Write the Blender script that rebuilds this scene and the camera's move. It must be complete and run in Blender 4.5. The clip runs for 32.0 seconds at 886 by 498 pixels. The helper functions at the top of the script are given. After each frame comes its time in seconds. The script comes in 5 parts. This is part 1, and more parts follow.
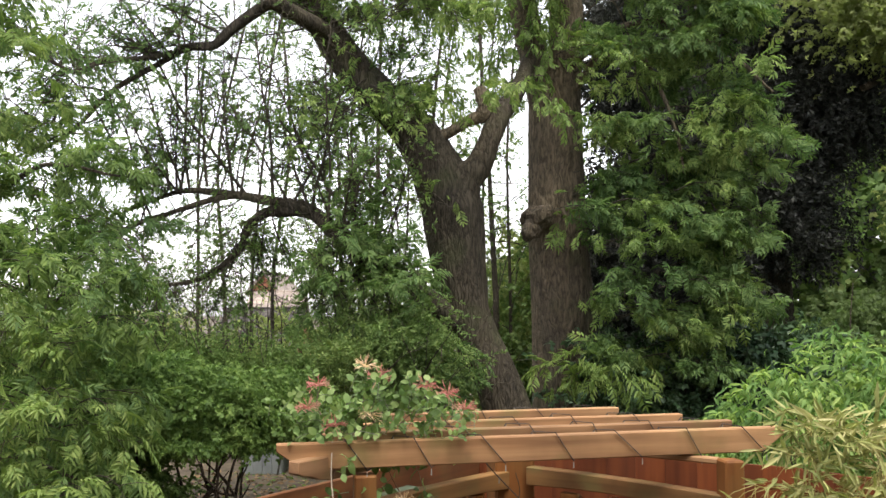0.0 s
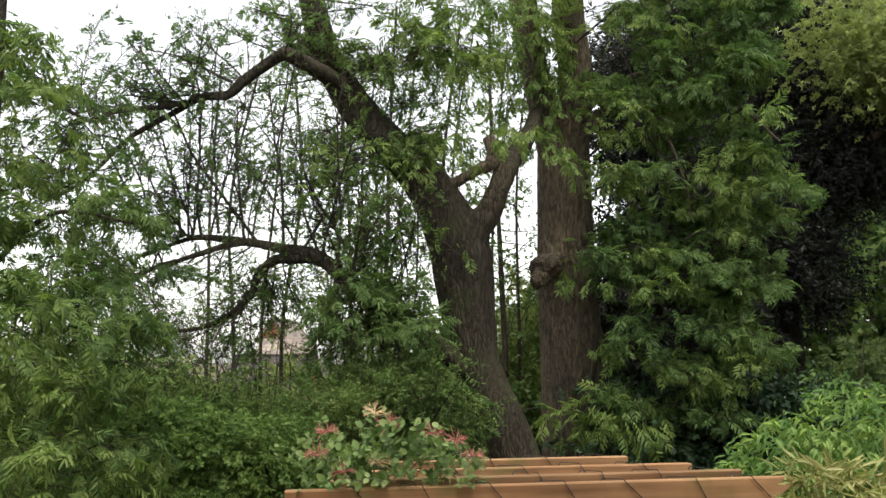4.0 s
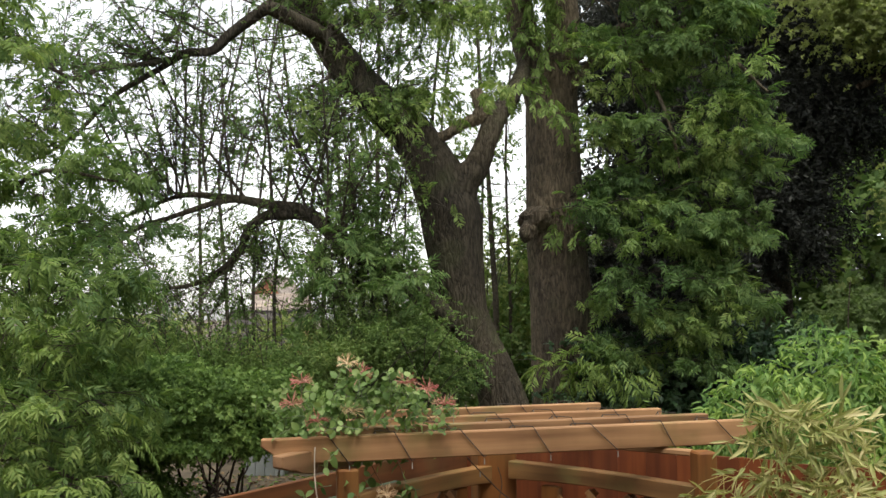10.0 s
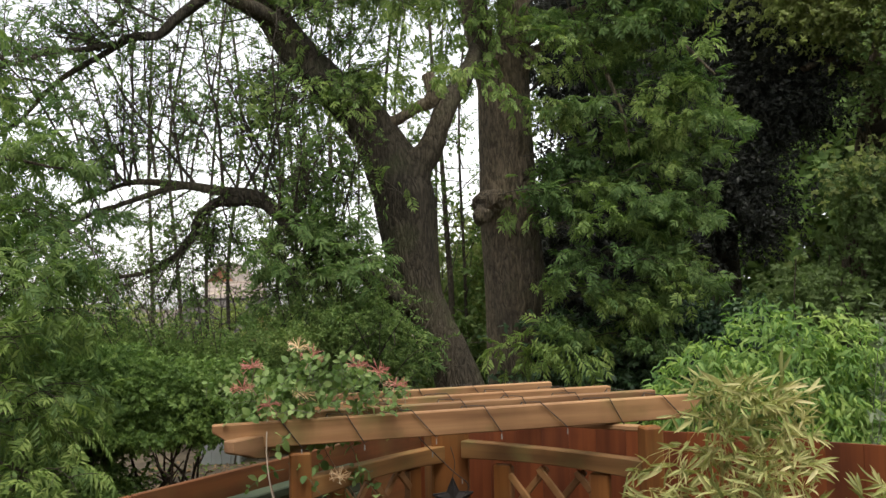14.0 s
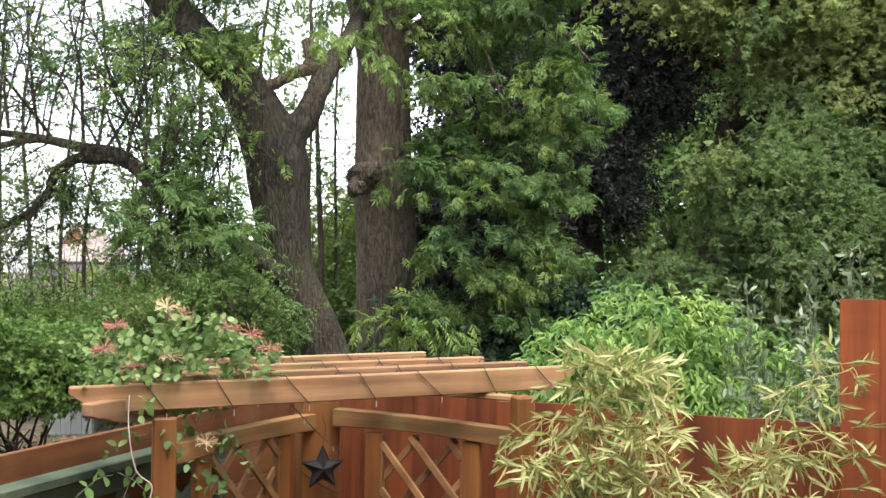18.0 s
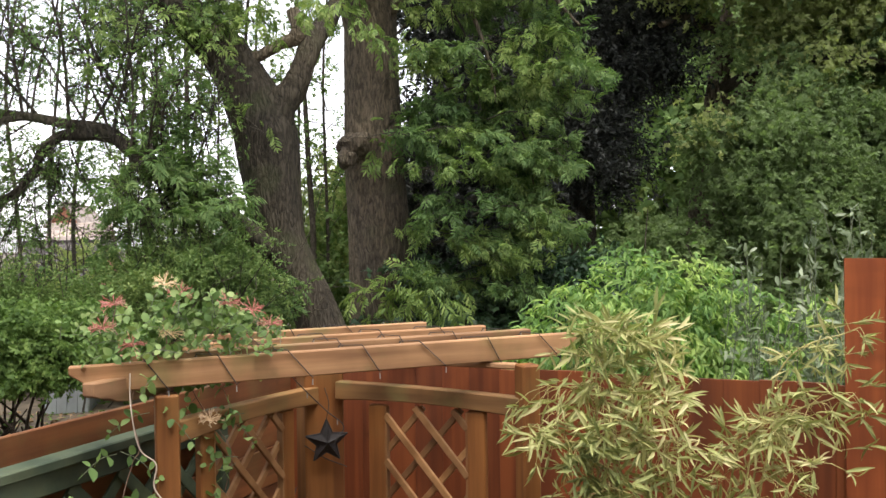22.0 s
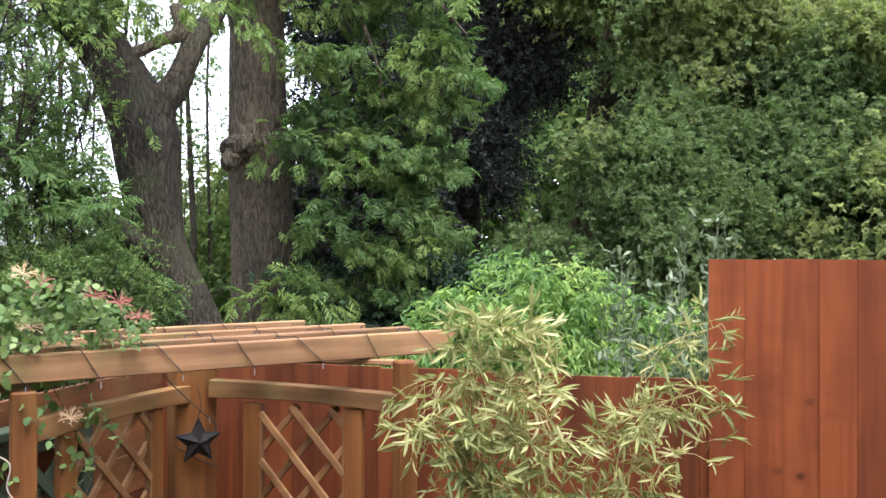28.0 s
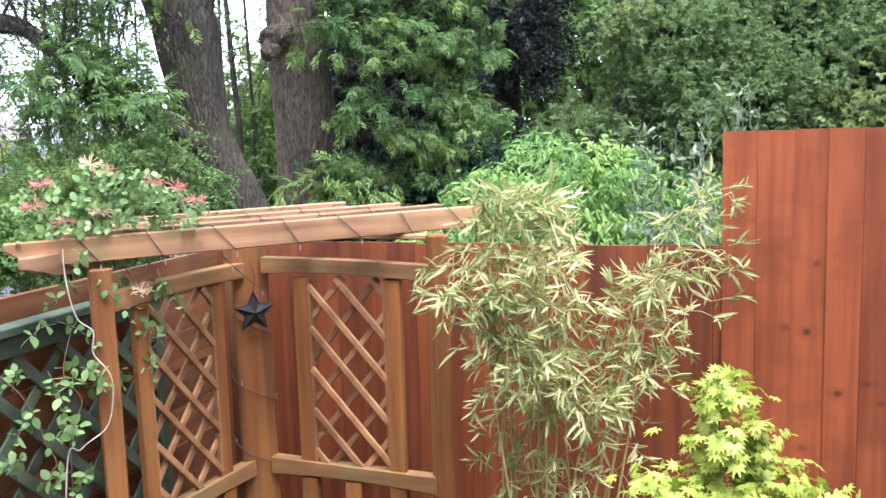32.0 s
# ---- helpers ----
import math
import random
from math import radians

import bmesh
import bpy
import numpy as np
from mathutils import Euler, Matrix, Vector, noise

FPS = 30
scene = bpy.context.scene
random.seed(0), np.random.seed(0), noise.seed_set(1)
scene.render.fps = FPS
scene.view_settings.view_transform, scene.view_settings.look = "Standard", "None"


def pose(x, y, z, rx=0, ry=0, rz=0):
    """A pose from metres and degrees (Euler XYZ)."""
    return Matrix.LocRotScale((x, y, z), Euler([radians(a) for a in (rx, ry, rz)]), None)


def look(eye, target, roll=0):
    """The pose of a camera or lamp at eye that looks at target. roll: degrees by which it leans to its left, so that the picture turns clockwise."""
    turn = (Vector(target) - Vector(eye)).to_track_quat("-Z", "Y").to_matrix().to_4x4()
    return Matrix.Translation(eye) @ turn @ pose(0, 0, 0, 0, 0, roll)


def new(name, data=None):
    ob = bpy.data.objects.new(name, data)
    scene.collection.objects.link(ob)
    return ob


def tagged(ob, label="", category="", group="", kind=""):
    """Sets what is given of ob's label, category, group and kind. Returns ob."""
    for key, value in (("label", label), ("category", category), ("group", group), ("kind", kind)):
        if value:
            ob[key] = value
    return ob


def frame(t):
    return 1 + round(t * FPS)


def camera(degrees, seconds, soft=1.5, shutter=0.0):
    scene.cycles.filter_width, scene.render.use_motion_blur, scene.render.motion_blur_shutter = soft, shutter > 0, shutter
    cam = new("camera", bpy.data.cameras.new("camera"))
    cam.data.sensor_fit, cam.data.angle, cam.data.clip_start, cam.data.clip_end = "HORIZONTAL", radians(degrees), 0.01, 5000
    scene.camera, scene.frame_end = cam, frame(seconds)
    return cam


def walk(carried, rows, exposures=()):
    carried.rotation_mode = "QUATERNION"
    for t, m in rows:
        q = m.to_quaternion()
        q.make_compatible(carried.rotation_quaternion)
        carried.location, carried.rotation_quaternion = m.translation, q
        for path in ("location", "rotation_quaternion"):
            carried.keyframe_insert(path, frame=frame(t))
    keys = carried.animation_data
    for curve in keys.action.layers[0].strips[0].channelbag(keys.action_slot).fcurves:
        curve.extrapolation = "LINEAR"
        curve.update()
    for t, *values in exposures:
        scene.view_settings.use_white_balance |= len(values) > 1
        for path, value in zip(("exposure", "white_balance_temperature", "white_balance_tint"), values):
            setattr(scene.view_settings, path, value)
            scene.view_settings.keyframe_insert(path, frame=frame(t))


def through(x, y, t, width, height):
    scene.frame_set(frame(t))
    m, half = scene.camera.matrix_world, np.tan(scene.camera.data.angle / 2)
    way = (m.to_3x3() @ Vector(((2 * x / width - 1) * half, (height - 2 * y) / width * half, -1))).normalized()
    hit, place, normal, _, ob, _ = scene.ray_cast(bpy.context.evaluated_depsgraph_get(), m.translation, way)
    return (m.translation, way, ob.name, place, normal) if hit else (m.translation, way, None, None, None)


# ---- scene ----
# camera: seconds, place, heading (clockwise from +y), pitch, roll
cam = camera(53.74, 32.0, soft=1.5)
PATH = [
    (0, -0.031, 0.067, 2.210, -11.55, 3.99, 0.03),
    (0.5, -0.030, 0.060, 2.206, -11.54, 4.18, 0.12),
    (1, -0.031, 0.059, 2.206, -11.38, 4.62, 0.35),
    (1.5, -0.031, 0.054, 2.206, -11.60, 5.31, 0.47),
    (2, -0.030, 0.049, 2.205, -12.05, 5.52, 0.58),
    (2.5, -0.028, 0.047, 2.210, -12.33, 6.16, 0.59),
    (3, -0.026, 0.042, 2.209, -12.20, 6.71, 0.44),
    (3.5, -0.023, 0.035, 2.208, -12.20, 7.10, 0.32),
    (5.5, -0.023, 0.036, 2.207, -11.89, 6.85, 0.46),
    (6, -0.021, 0.036, 2.202, -11.13, 6.37, 0.37),
    (6.5, -0.022, 0.044, 2.201, -10.10, 5.41, 0.23),
    (7, -0.019, 0.038, 2.202, -9.78, 5.17, 0.08),
    (7.5, -0.019, 0.036, 2.207, -10.54, 5.19, 0.15),
    (8, -0.007, 0.023, 2.204, -10.34, 5.17, 0.01),
    (8.5, 0.013, 0.022, 2.204, -10.13, 4.35, -0.42),
    (9, 0.036, 0.026, 2.197, -9.49, 3.66, -0.29),
    (9.5, 0.056, 0.010, 2.200, -9.66, 3.66, -0.40),
    (10, 0.059, 0.006, 2.199, -11.86, 4.12, -0.47),
    (10.5, 0.065, 0.002, 2.198, -12.61, 3.81, -0.36),
    (11, 0.067, 0.002, 2.199, -12.28, 3.49, -0.25),
    (11.5, 0.069, 0.002, 2.199, -11.94, 3.41, -0.20),
    (12, 0.073, -0.002, 2.198, -11.61, 3.56, -0.31),
    (12.5, 0.072, 0.002, 2.198, -10.62, 3.22, -0.70),
    (13, 0.075, 0.003, 2.197, -9.03, 2.81, -0.92),
    (13.5, 0.080, -0.003, 2.198, -9.09, 2.91, -1.46),
    (15.5, 0.078, 0.021, 2.154, -4.15, 3.44, -0.49),
    (16, 0.062, 0.042, 2.154, 5.86, 2.77, -0.80),
    (16.5, 0.048, 0.045, 2.147, 7.44, 1.71, -1.20),
    (17, 0.039, 0.042, 2.152, 6.16, 1.34, -0.22),
    (17.5, 0.029, 0.035, 2.160, 2.03, 1.39, 0.68),
    (18, 0.040, 0.037, 2.163, -0.46, 1.43, 0.70),
    (18.5, 0.039, 0.026, 2.157, -1.33, 1.78, 1.10),
    (19, 0.045, 0.025, 2.150, -2.78, 1.29, 1.29),
    (19.5, 0.039, 0.043, 2.154, -4.40, 1.30, 1.84),
    (20, 0.026, 0.058, 2.152, -3.13, 0.70, 1.32),
    (20.5, 0.023, 0.057, 2.166, -1.48, 1.23, 0.70),
    (21, 0.010, 0.067, 2.163, -0.93, 0.66, -0.22),
    (21.5, 0.012, 0.075, 2.163, -0.28, -0.31, -0.51),
    (22, 0.008, 0.076, 2.161, 0.18, -0.56, -0.70),
    (22.5, 0.010, 0.072, 2.161, 0.07, -0.18, -0.71),
    (23, 0.013, 0.070, 2.163, 0.12, -0.25, -0.79),
    (23.5, 0.013, 0.065, 2.164, 0.19, -0.17, -0.85),
    (24, 0.006, 0.063, 2.164, 0.07, 0.10, -0.72),
    (24.5, 0.001, 0.062, 2.163, -0.45, 0.39, -0.22),
    (26.5, 0.044, 0.065, 2.133, 1.51, 1.72, 1.31),
    (27, 0.055, 0.068, 2.127, 5.77, 0.61, 0.58),
    (27.5, 0.038, 0.078, 2.122, 8.20, -0.48, 0.21),
    (28, 0.033, 0.082, 2.120, 7.53, 0.01, 0.16),
    (28.5, 0.011, 0.102, 2.116, 7.97, -1.63, -0.35),
    (29, 0.003, 0.105, 2.107, 9.73, -2.43, -0.12),
    (29.5, 0.034, 0.068, 2.105, 10.07, -3.56, 0.30),
    (30, 0.060, 0.007, 2.100, 14.53, -4.25, 0.93),
    (30.5, 0.056, -0.068, 2.105, 10.47, -6.70, -0.71),
    (31, 0.066, -0.093, 2.115, 4.14, -7.66, -0.80),
    (31.5, 0.056, -0.095, 2.104, 4.70, -7.81, -0.65),
    (32, 0.068, -0.143, 2.109, 4.38, -7.46, -1.73),
]
EXPOSURES = [(0, 1.8, 6700, 10), (2, 1.55, 6800, 9), (3.5, 1.3, 6800, 8), (6, 1.3, 6800, 7), (9, 1.4, 6800, 7), (13, 1.3, 6800, 7), (15.5, 1.45, 6800, 10), (16, 1.6, 6700, 10), (16.5, 2.1, 6200, 11), (17, 2.25, 6200, 11), (19, 2.25, 6450, 11), (19.5, 2.1, 6500, 11), (20, 1.93, 6550, 12), (22, 1.93, 6550, 12), (26.5, 1.95, 6450, 12), (28, 2.3, 5900, 13), (29, 2.5, 5600, 15), (30, 2.95, 5200, 20), (31, 2.95, 5300, 21), (32, 2.9, 5450, 18)]
walk(cam, [(t, pose(x, y, z, 90 + p, 0, -h) @ pose(0, 0, 0, 0, 0, r)) for t, x, y, z, h, p, r in PATH], EXPOSURES)

# ---- world and light: bright overcast sky ----
world = bpy.data.worlds.new("overcast_sky")
scene.world = world
world.use_nodes = True
wn, wl = world.node_tree.nodes, world.node_tree.links
sky = wn.new("ShaderNodeTexSky")
sky.sky_type, sky.sun_disc = "NISHITA", False
sky.sun_elevation, sky.sun_rotation = radians(70), radians(169)
sky.air_density, sky.dust_density, sky.ozone_density = 1.0, 1.5, 1.0
pale = wn.new("ShaderNodeHueSaturation")
pale.inputs["Saturation"].default_value = 0.22
wl.new(sky.outputs[0], pale.inputs["Color"])
wl.new(pale.outputs[0], wn["Background"].inputs["Color"])
wn["Background"].inputs["Strength"].default_value = 0.15

sun_data = bpy.data.lights.new("sun", "SUN")
sun_data.energy, sun_data.angle, sun_data.color = 1.25, radians(30), (1.0, 0.94, 0.85)
sun = new("sun", sun_data)
sun.matrix_world = look((1, -5, 14), (0, 0, 0))


# ---- materials ----
def nodes_of(name):
    m = bpy.data.materials.new(name)
    m.use_nodes = True
    return m, m.node_tree.nodes, m.node_tree.links, m.node_tree.nodes["Principled BSDF"]


def ramp(n, stops):
    r = n.new("ShaderNodeValToRGB")
    while len(r.color_ramp.elements) < len(stops):
        r.color_ramp.elements.new(0.5)
    for e, (p, c) in zip(r.color_ramp.elements, stops):
        e.position, e.color = p, (*c, 1)
    return r


def texture(n, l, kind, scale, detail=4, stretch=(1, 1, 1), own=False):
    """A texture in the object's own metres; own: shifted by a random way for each object."""
    t = n.new(kind)
    t.inputs["Scale"].default_value = scale
    if "Detail" in t.inputs:
        t.inputs["Detail"].default_value = detail
    co, mp = n.new("ShaderNodeTexCoord"), n.new("ShaderNodeMapping")
    mp.inputs["Scale"].default_value = stretch
    l.new(co.outputs["Object"], mp.inputs["Vector"])
    l.new(mp.outputs[0], t.inputs["Vector"])
    if own:
        info, sc = n.new("ShaderNodeObjectInfo"), n.new("ShaderNodeVectorMath")
        sc.operation = "MULTIPLY_ADD"
        sc.inputs[0].default_value = (37.0, 11.0, 53.0)
        l.new(info.outputs["Random"], sc.inputs[1])
        l.new(mp.outputs[0], sc.inputs[2])
        l.new(sc.outputs[0], t.inputs["Vector"])
    return t


def mix(n, l, fac, a, b, blend="MIX"):
    m = n.new("ShaderNodeMix")
    m.data_type, m.blend_type = "RGBA", blend
    for socket, v in ((m.inputs[0], fac), (m.inputs[6], a), (m.inputs[7], b)):
        if isinstance(v, (int, float)):
            socket.default_value = v
        elif isinstance(v, tuple):
            socket.default_value = (*v, 1)
        else:
            l.new(v, socket)
    return m.outputs[2]


def bump(n, l, bsdf, height, strength, distance=0.01):
    b = n.new("ShaderNodeBump")
    b.inputs["Strength"].default_value, b.inputs["Distance"].default_value = strength, distance
    l.new(height, b.inputs["Height"])
    l.new(b.outputs[0], bsdf.inputs["Normal"])


def wood(name, dark, light, stretch, knots=0.0, rough=0.7, algae=0.0, vary=0.8, stains=0.0):
    """Stained softwood, the grain along the axis with the small stretch."""
    m, n, l, b = nodes_of(name)
    grain = texture(n, l, "ShaderNodeTexNoise", 26, 6, stretch, True)
    blotch = texture(n, l, "ShaderNodeTexNoise", 3.2, 3, tuple(0.35 + 0.65 * s for s in stretch), True)
    info = n.new("ShaderNodeObjectInfo")
    r = ramp(n, [(0.36, dark), (0.64, light)])
    l.new(grain.outputs[0], r.inputs[0])
    r2 = ramp(n, [(0.32, (0.52, 0.48, 0.45)), (0.5, (0.95, 0.93, 0.9)), (0.68, (1.18, 1.16, 1.1))])
    l.new(blotch.outputs[0], r2.inputs[0])
    c = mix(n, l, 0.75, r.outputs[0], r2.outputs[0], "MULTIPLY")
    r3 = ramp(n, [(0.0, (0.74, 0.7, 0.7)), (0.5, (1.0, 1.0, 1.0)), (1.0, (1.2, 1.16, 1.1))])
    l.new(info.outputs["Random"], r3.inputs[0])
    c = mix(n, l, vary, c, r3.outputs[0], "MULTIPLY")
    if knots:
        v = texture(n, l, "ShaderNodeTexVoronoi", 2.2, 0, tuple(0.0 if i == 1 else 1.9 if x < 0.3 else 1.5 for i, x in enumerate(stretch)), True)
        v.voronoi_dimensions = "2D"
        v.inputs["Vector"].links[0].from_node.inputs[2].links[0].from_node.inputs["Rotation"].default_value = (radians(90), 0, 0)
        rag = texture(n, l, "ShaderNodeTexNoise", 22, 4, (1, 1, 1), True)
        shift = n.new("ShaderNodeVectorMath")
        shift.operation = "MULTIPLY_ADD"
        shift.inputs[1].default_value = (0.022, 0.022, 0.022)
        l.new(rag.outputs["Color"], shift.inputs[0])
        l.new(v.inputs["Vector"].links[0].from_socket, shift.inputs[2])
        l.new(shift.outputs[0], v.inputs["Vector"])
        k = ramp(n, [(0.025, (1, 1, 1)), (0.045, (0.6, 0.6, 0.6)), (0.06, (0.25, 0.25, 0.25)), (0.14, (0, 0, 0))])
        l.new(v.outputs["Distance"], k.inputs[0])
        kk = n.new("ShaderNodeMath")
        kk.operation = "MULTIPLY"
        some = ramp(n, [(0.42, (0.0, 0.0, 0.0)), (0.62, (knots, knots, knots))])
        l.new(texture(n, l, "ShaderNodeTexNoise", 2.7, 1, (1, 1, 1), True).outputs[0], some.inputs[0])
        l.new(some.outputs[0], kk.inputs[1])
        l.new(k.outputs[0], kk.inputs[0])
        c = mix(n, l, kk.outputs[0], c, tuple(0.4 * x for x in dark))
    if stains:
        g = texture(n, l, "ShaderNodeTexNoise", 5.5, 6, tuple(0.45 if x > 0.3 else 1.3 for x in stretch), True)
        gr = ramp(n, [(0.5, (0, 0, 0)), (0.7, (stains, stains, stains))])
        l.new(g.outputs[0], gr.inputs[0])
        c = mix(n, l, gr.outputs[0], c, tuple(0.65 * x for x in dark))
    if algae:
        g = texture(n, l, "ShaderNodeTexNoise", 7, 5)
        gr = ramp(n, [(0.5, (0, 0, 0)), (0.72, (algae, algae, algae))])
        l.new(g.outputs[0], gr.inputs[0])
        c = mix(n, l, gr.outputs[0], c, (0.13, 0.12, 0.04))
    l.new(c, b.inputs["Base Color"])
    b.inputs["Roughness"].default_value, b.inputs["Specular IOR Level"].default_value = rough, 0.3
    bump(n, l, b, grain.outputs[0], 0.45, 0.004)
    return m


def leaf(name, a, b_, c_, through=0.35, rough=0.45, spread=0.6):
    """Foliage: colours vary from leaf to leaf and from clump to clump; light shines through the blades."""
    m, n, l, b = nodes_of(name)
    geo = n.new("ShaderNodeNewGeometry")
    r = ramp(n, [(0.0, a), (0.55, b_), (1.0, c_)])
    clump = texture(n, l, "ShaderNodeTexNoise", spread, 3)
    mx = n.new("ShaderNodeMath")
    mx.operation = "MULTIPLY_ADD"
    mx.inputs[1].default_value = 0.6
    sub = n.new("ShaderNodeMath")
    sub.operation = "MULTIPLY_ADD"
    sub.inputs[1].default_value, sub.inputs[2].default_value = 1.6, -0.6
    l.new(clump.outputs[0], sub.inputs[0])
    l.new(geo.outputs["Random Per Island"], mx.inputs[0])
    l.new(sub.outputs[0], mx.inputs[2])
    l.new(mx.outputs[0], r.inputs[0])
    l.new(r.outputs[0], b.inputs["Base Color"])
    b.inputs["Roughness"].default_value, b.inputs["Specular IOR Level"].default_value = rough, 0.25
    t = n.new("ShaderNodeBsdfTranslucent")
    l.new(mix(n, l, 0.5, r.outputs[0], (0.35, 0.5, 0.08), "SOFT_LIGHT"), t.inputs["Color"])
    ms = n.new("ShaderNodeMixShader")
    ms.inputs[0].default_value = through
    l.new(b.outputs[0], ms.inputs[1])
    l.new(t.outputs[0], ms.inputs[2])
    l.new(ms.outputs[0], n["Material Output"].inputs["Surface"])
    return m


def bark(name, dark, light, scale=9, moss=0.0):
    m, n, l, b = nodes_of(name)
    v = texture(n, l, "ShaderNodeTexVoronoi", scale * 2.3, 0, (1, 1, 0.11))
    v.feature = "DISTANCE_TO_EDGE"
    warp = texture(n, l, "ShaderNodeTexNoise", scale * 2.4, 8, (1, 1, 0.4))
    rag = texture(n, l, "ShaderNodeTexNoise", 7, 5, (1, 1, 0.6))
    shift = n.new("ShaderNodeVectorMath")
    shift.operation = "MULTIPLY_ADD"
    shift.inputs[1].default_value = (0.13, 0.13, 0.1)
    l.new(rag.outputs["Color"], shift.inputs[0])
    l.new(v.inputs["Vector"].links[0].from_socket, shift.inputs[2])
    l.new(shift.outputs[0], v.inputs["Vector"])
    deep = n.new("ShaderNodeMapRange")
    deep.inputs["From Max"].default_value = 0.3
    l.new(v.outputs["Distance"], deep.inputs["Value"])
    add = n.new("ShaderNodeMath")
    add.operation = "MULTIPLY_ADD"
    add.inputs[1].default_value = 0.36
    half = n.new("ShaderNodeMath")
    half.operation = "MULTIPLY"
    half.inputs[1].default_value = 0.85
    l.new(warp.outputs[0], half.inputs[0])
    l.new(deep.outputs[0], add.inputs[0])
    l.new(half.outputs[0], add.inputs[2])
    r = ramp(n, [(0.22, dark), (0.75, light)])
    l.new(add.outputs[0], r.inputs[0])
    big = texture(n, l, "ShaderNodeTexNoise", 1.6, 4, (1, 1, 0.4))
    r2 = ramp(n, [(0.35, (0.55, 0.55, 0.57)), (0.7, (1.3, 1.25, 1.15))])
    l.new(big.outputs[0], r2.inputs[0])
    c = mix(n, l, 0.9, r.outputs[0], r2.outputs[0], "MULTIPLY")
    if moss:
        g = texture(n, l, "ShaderNodeTexNoise", 2.4, 4)
        gr = ramp(n, [(0.52, (0, 0, 0)), (0.7, (moss, moss, moss))])
        l.new(g.outputs[0], gr.inputs[0])
        c = mix(n, l, gr.outputs[0], c, (0.06, 0.07, 0.03))
    l.new(c, b.inputs["Base Color"])
    b.inputs["Roughness"].default_value = 0.95
    b.inputs["Specular IOR Level"].default_value = 0.15
    bump(n, l, b, add.outputs[0], 0.9, 0.035)
    return m


def plain(name, colour, rough=0.5, metal=0.0, vary=0.25, scale=20):
    m, n, l, b = nodes_of(name)
    t = texture(n, l, "ShaderNodeTexNoise", scale, 4)
    r = ramp(n, [(0.3, tuple(x * (1 - vary) for x in colour)), (0.7, tuple(min(1, x * (1 + vary)) for x in colour))])
    l.new(t.outputs[0], r.inputs[0])
    l.new(r.outputs[0], b.inputs["Base Color"])
    b.inputs["Roughness"].default_value, b.inputs["Metallic"].default_value = rough, metal
    bump(n, l, b, t.outputs[0], 0.15, 0.005)
    return m


FENCE = wood("fence_stain", (0.175, 0.042, 0.0115), (0.25, 0.066, 0.018), (1, 1, 0.05), knots=1.0, vary=0.17, stains=0.5)
# darker copy of FENCE: the pergola's shade is put into the stain colour
SHADED_FENCE = wood("shaded_red_stain", (0.11, 0.026, 0.0065), (0.17, 0.046, 0.012), (1, 1, 0.05), knots=0.4, vary=0.4)
LEVEL_FENCE = wood("level_fence_stain", (0.11, 0.042, 0.014), (0.18, 0.067, 0.022), (0.05, 1, 1), knots=0.5, stains=0.6, algae=0.25)
RAIL = wood("mossy_rail_timber", (0.14, 0.07, 0.024), (0.25, 0.135, 0.05), (0.06, 1, 1), knots=0.25, algae=0.75, stains=0.3, vary=0.4)
POST = wood("upright_timber", (0.135, 0.05, 0.012), (0.225, 0.093, 0.023), (1, 1, 0.06), knots=0.3, algae=0.25, vary=0.5)
BEAM_U = wood("long_timber", (0.19, 0.1, 0.048), (0.35, 0.205, 0.105), (0.06, 1, 1), knots=0.3, algae=0.55, stains=0.25)
SLAT = wood("slat_timber", (0.17, 0.082, 0.03), (0.28, 0.15, 0.065), (0.5, 0.5, 0.2), algae=0.1)
GREEN = wood("green_paint", (0.036, 0.056, 0.036), (0.078, 0.106, 0.068), (0.3, 0.3, 0.3), algae=0.3)
BARK = bark("ash_bark", (0.026, 0.022, 0.017), (0.15, 0.123, 0.09), 10, 0.3)
# mossy bark; backlight shade against the sky is put into its darker base
BACKLIT_MOSSY = bark("backlit_mossy_bark", (0.012, 0.01, 0.008), (0.07, 0.06, 0.044), 11, 0.35)
TWIG = bark("twig_bark", (0.03, 0.026, 0.02), (0.1, 0.088, 0.068), 30)
DARK_TWIG = bark("shrub_bark", (0.02, 0.015, 0.012), (0.06, 0.045, 0.035), 30)
VINE = plain("vine_stem", (0.4, 0.33, 0.26), 0.85)
CABLE = plain("black_cable", (0.022, 0.016, 0.013), 0.7)
BULB = plain("clear_bulb", (0.22, 0.215, 0.2), 0.25)
METAL = plain("dark_metal", (0.02, 0.018, 0.018), 0.6, 0.4)
ASH = leaf("ash_leaf", (0.05, 0.095, 0.034), (0.104, 0.174, 0.055), (0.205, 0.285, 0.098), 0.5, 0.6)
ASH_LIGHT = leaf("young_ash_leaf", (0.085, 0.14, 0.042), (0.165, 0.242, 0.066), (0.285, 0.355, 0.115), 0.5, 0.6)
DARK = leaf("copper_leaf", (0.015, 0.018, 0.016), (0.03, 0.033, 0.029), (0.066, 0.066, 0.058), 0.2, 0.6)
HOLLY = leaf("dark_evergreen_leaf", (0.015, 0.035, 0.02), (0.035, 0.07, 0.03), (0.07, 0.12, 0.05), 0.15, 0.35)
# paler copy of OAK: light on the upper and right-hand foliage is in the colour
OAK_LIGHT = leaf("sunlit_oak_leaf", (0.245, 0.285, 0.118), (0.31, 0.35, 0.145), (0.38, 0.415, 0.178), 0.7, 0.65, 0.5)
BUSH_TIP = leaf("young_bush_leaf", (0.19, 0.3, 0.07), (0.3, 0.42, 0.11), (0.43, 0.53, 0.19), 0.55, 0.75, 4.0)
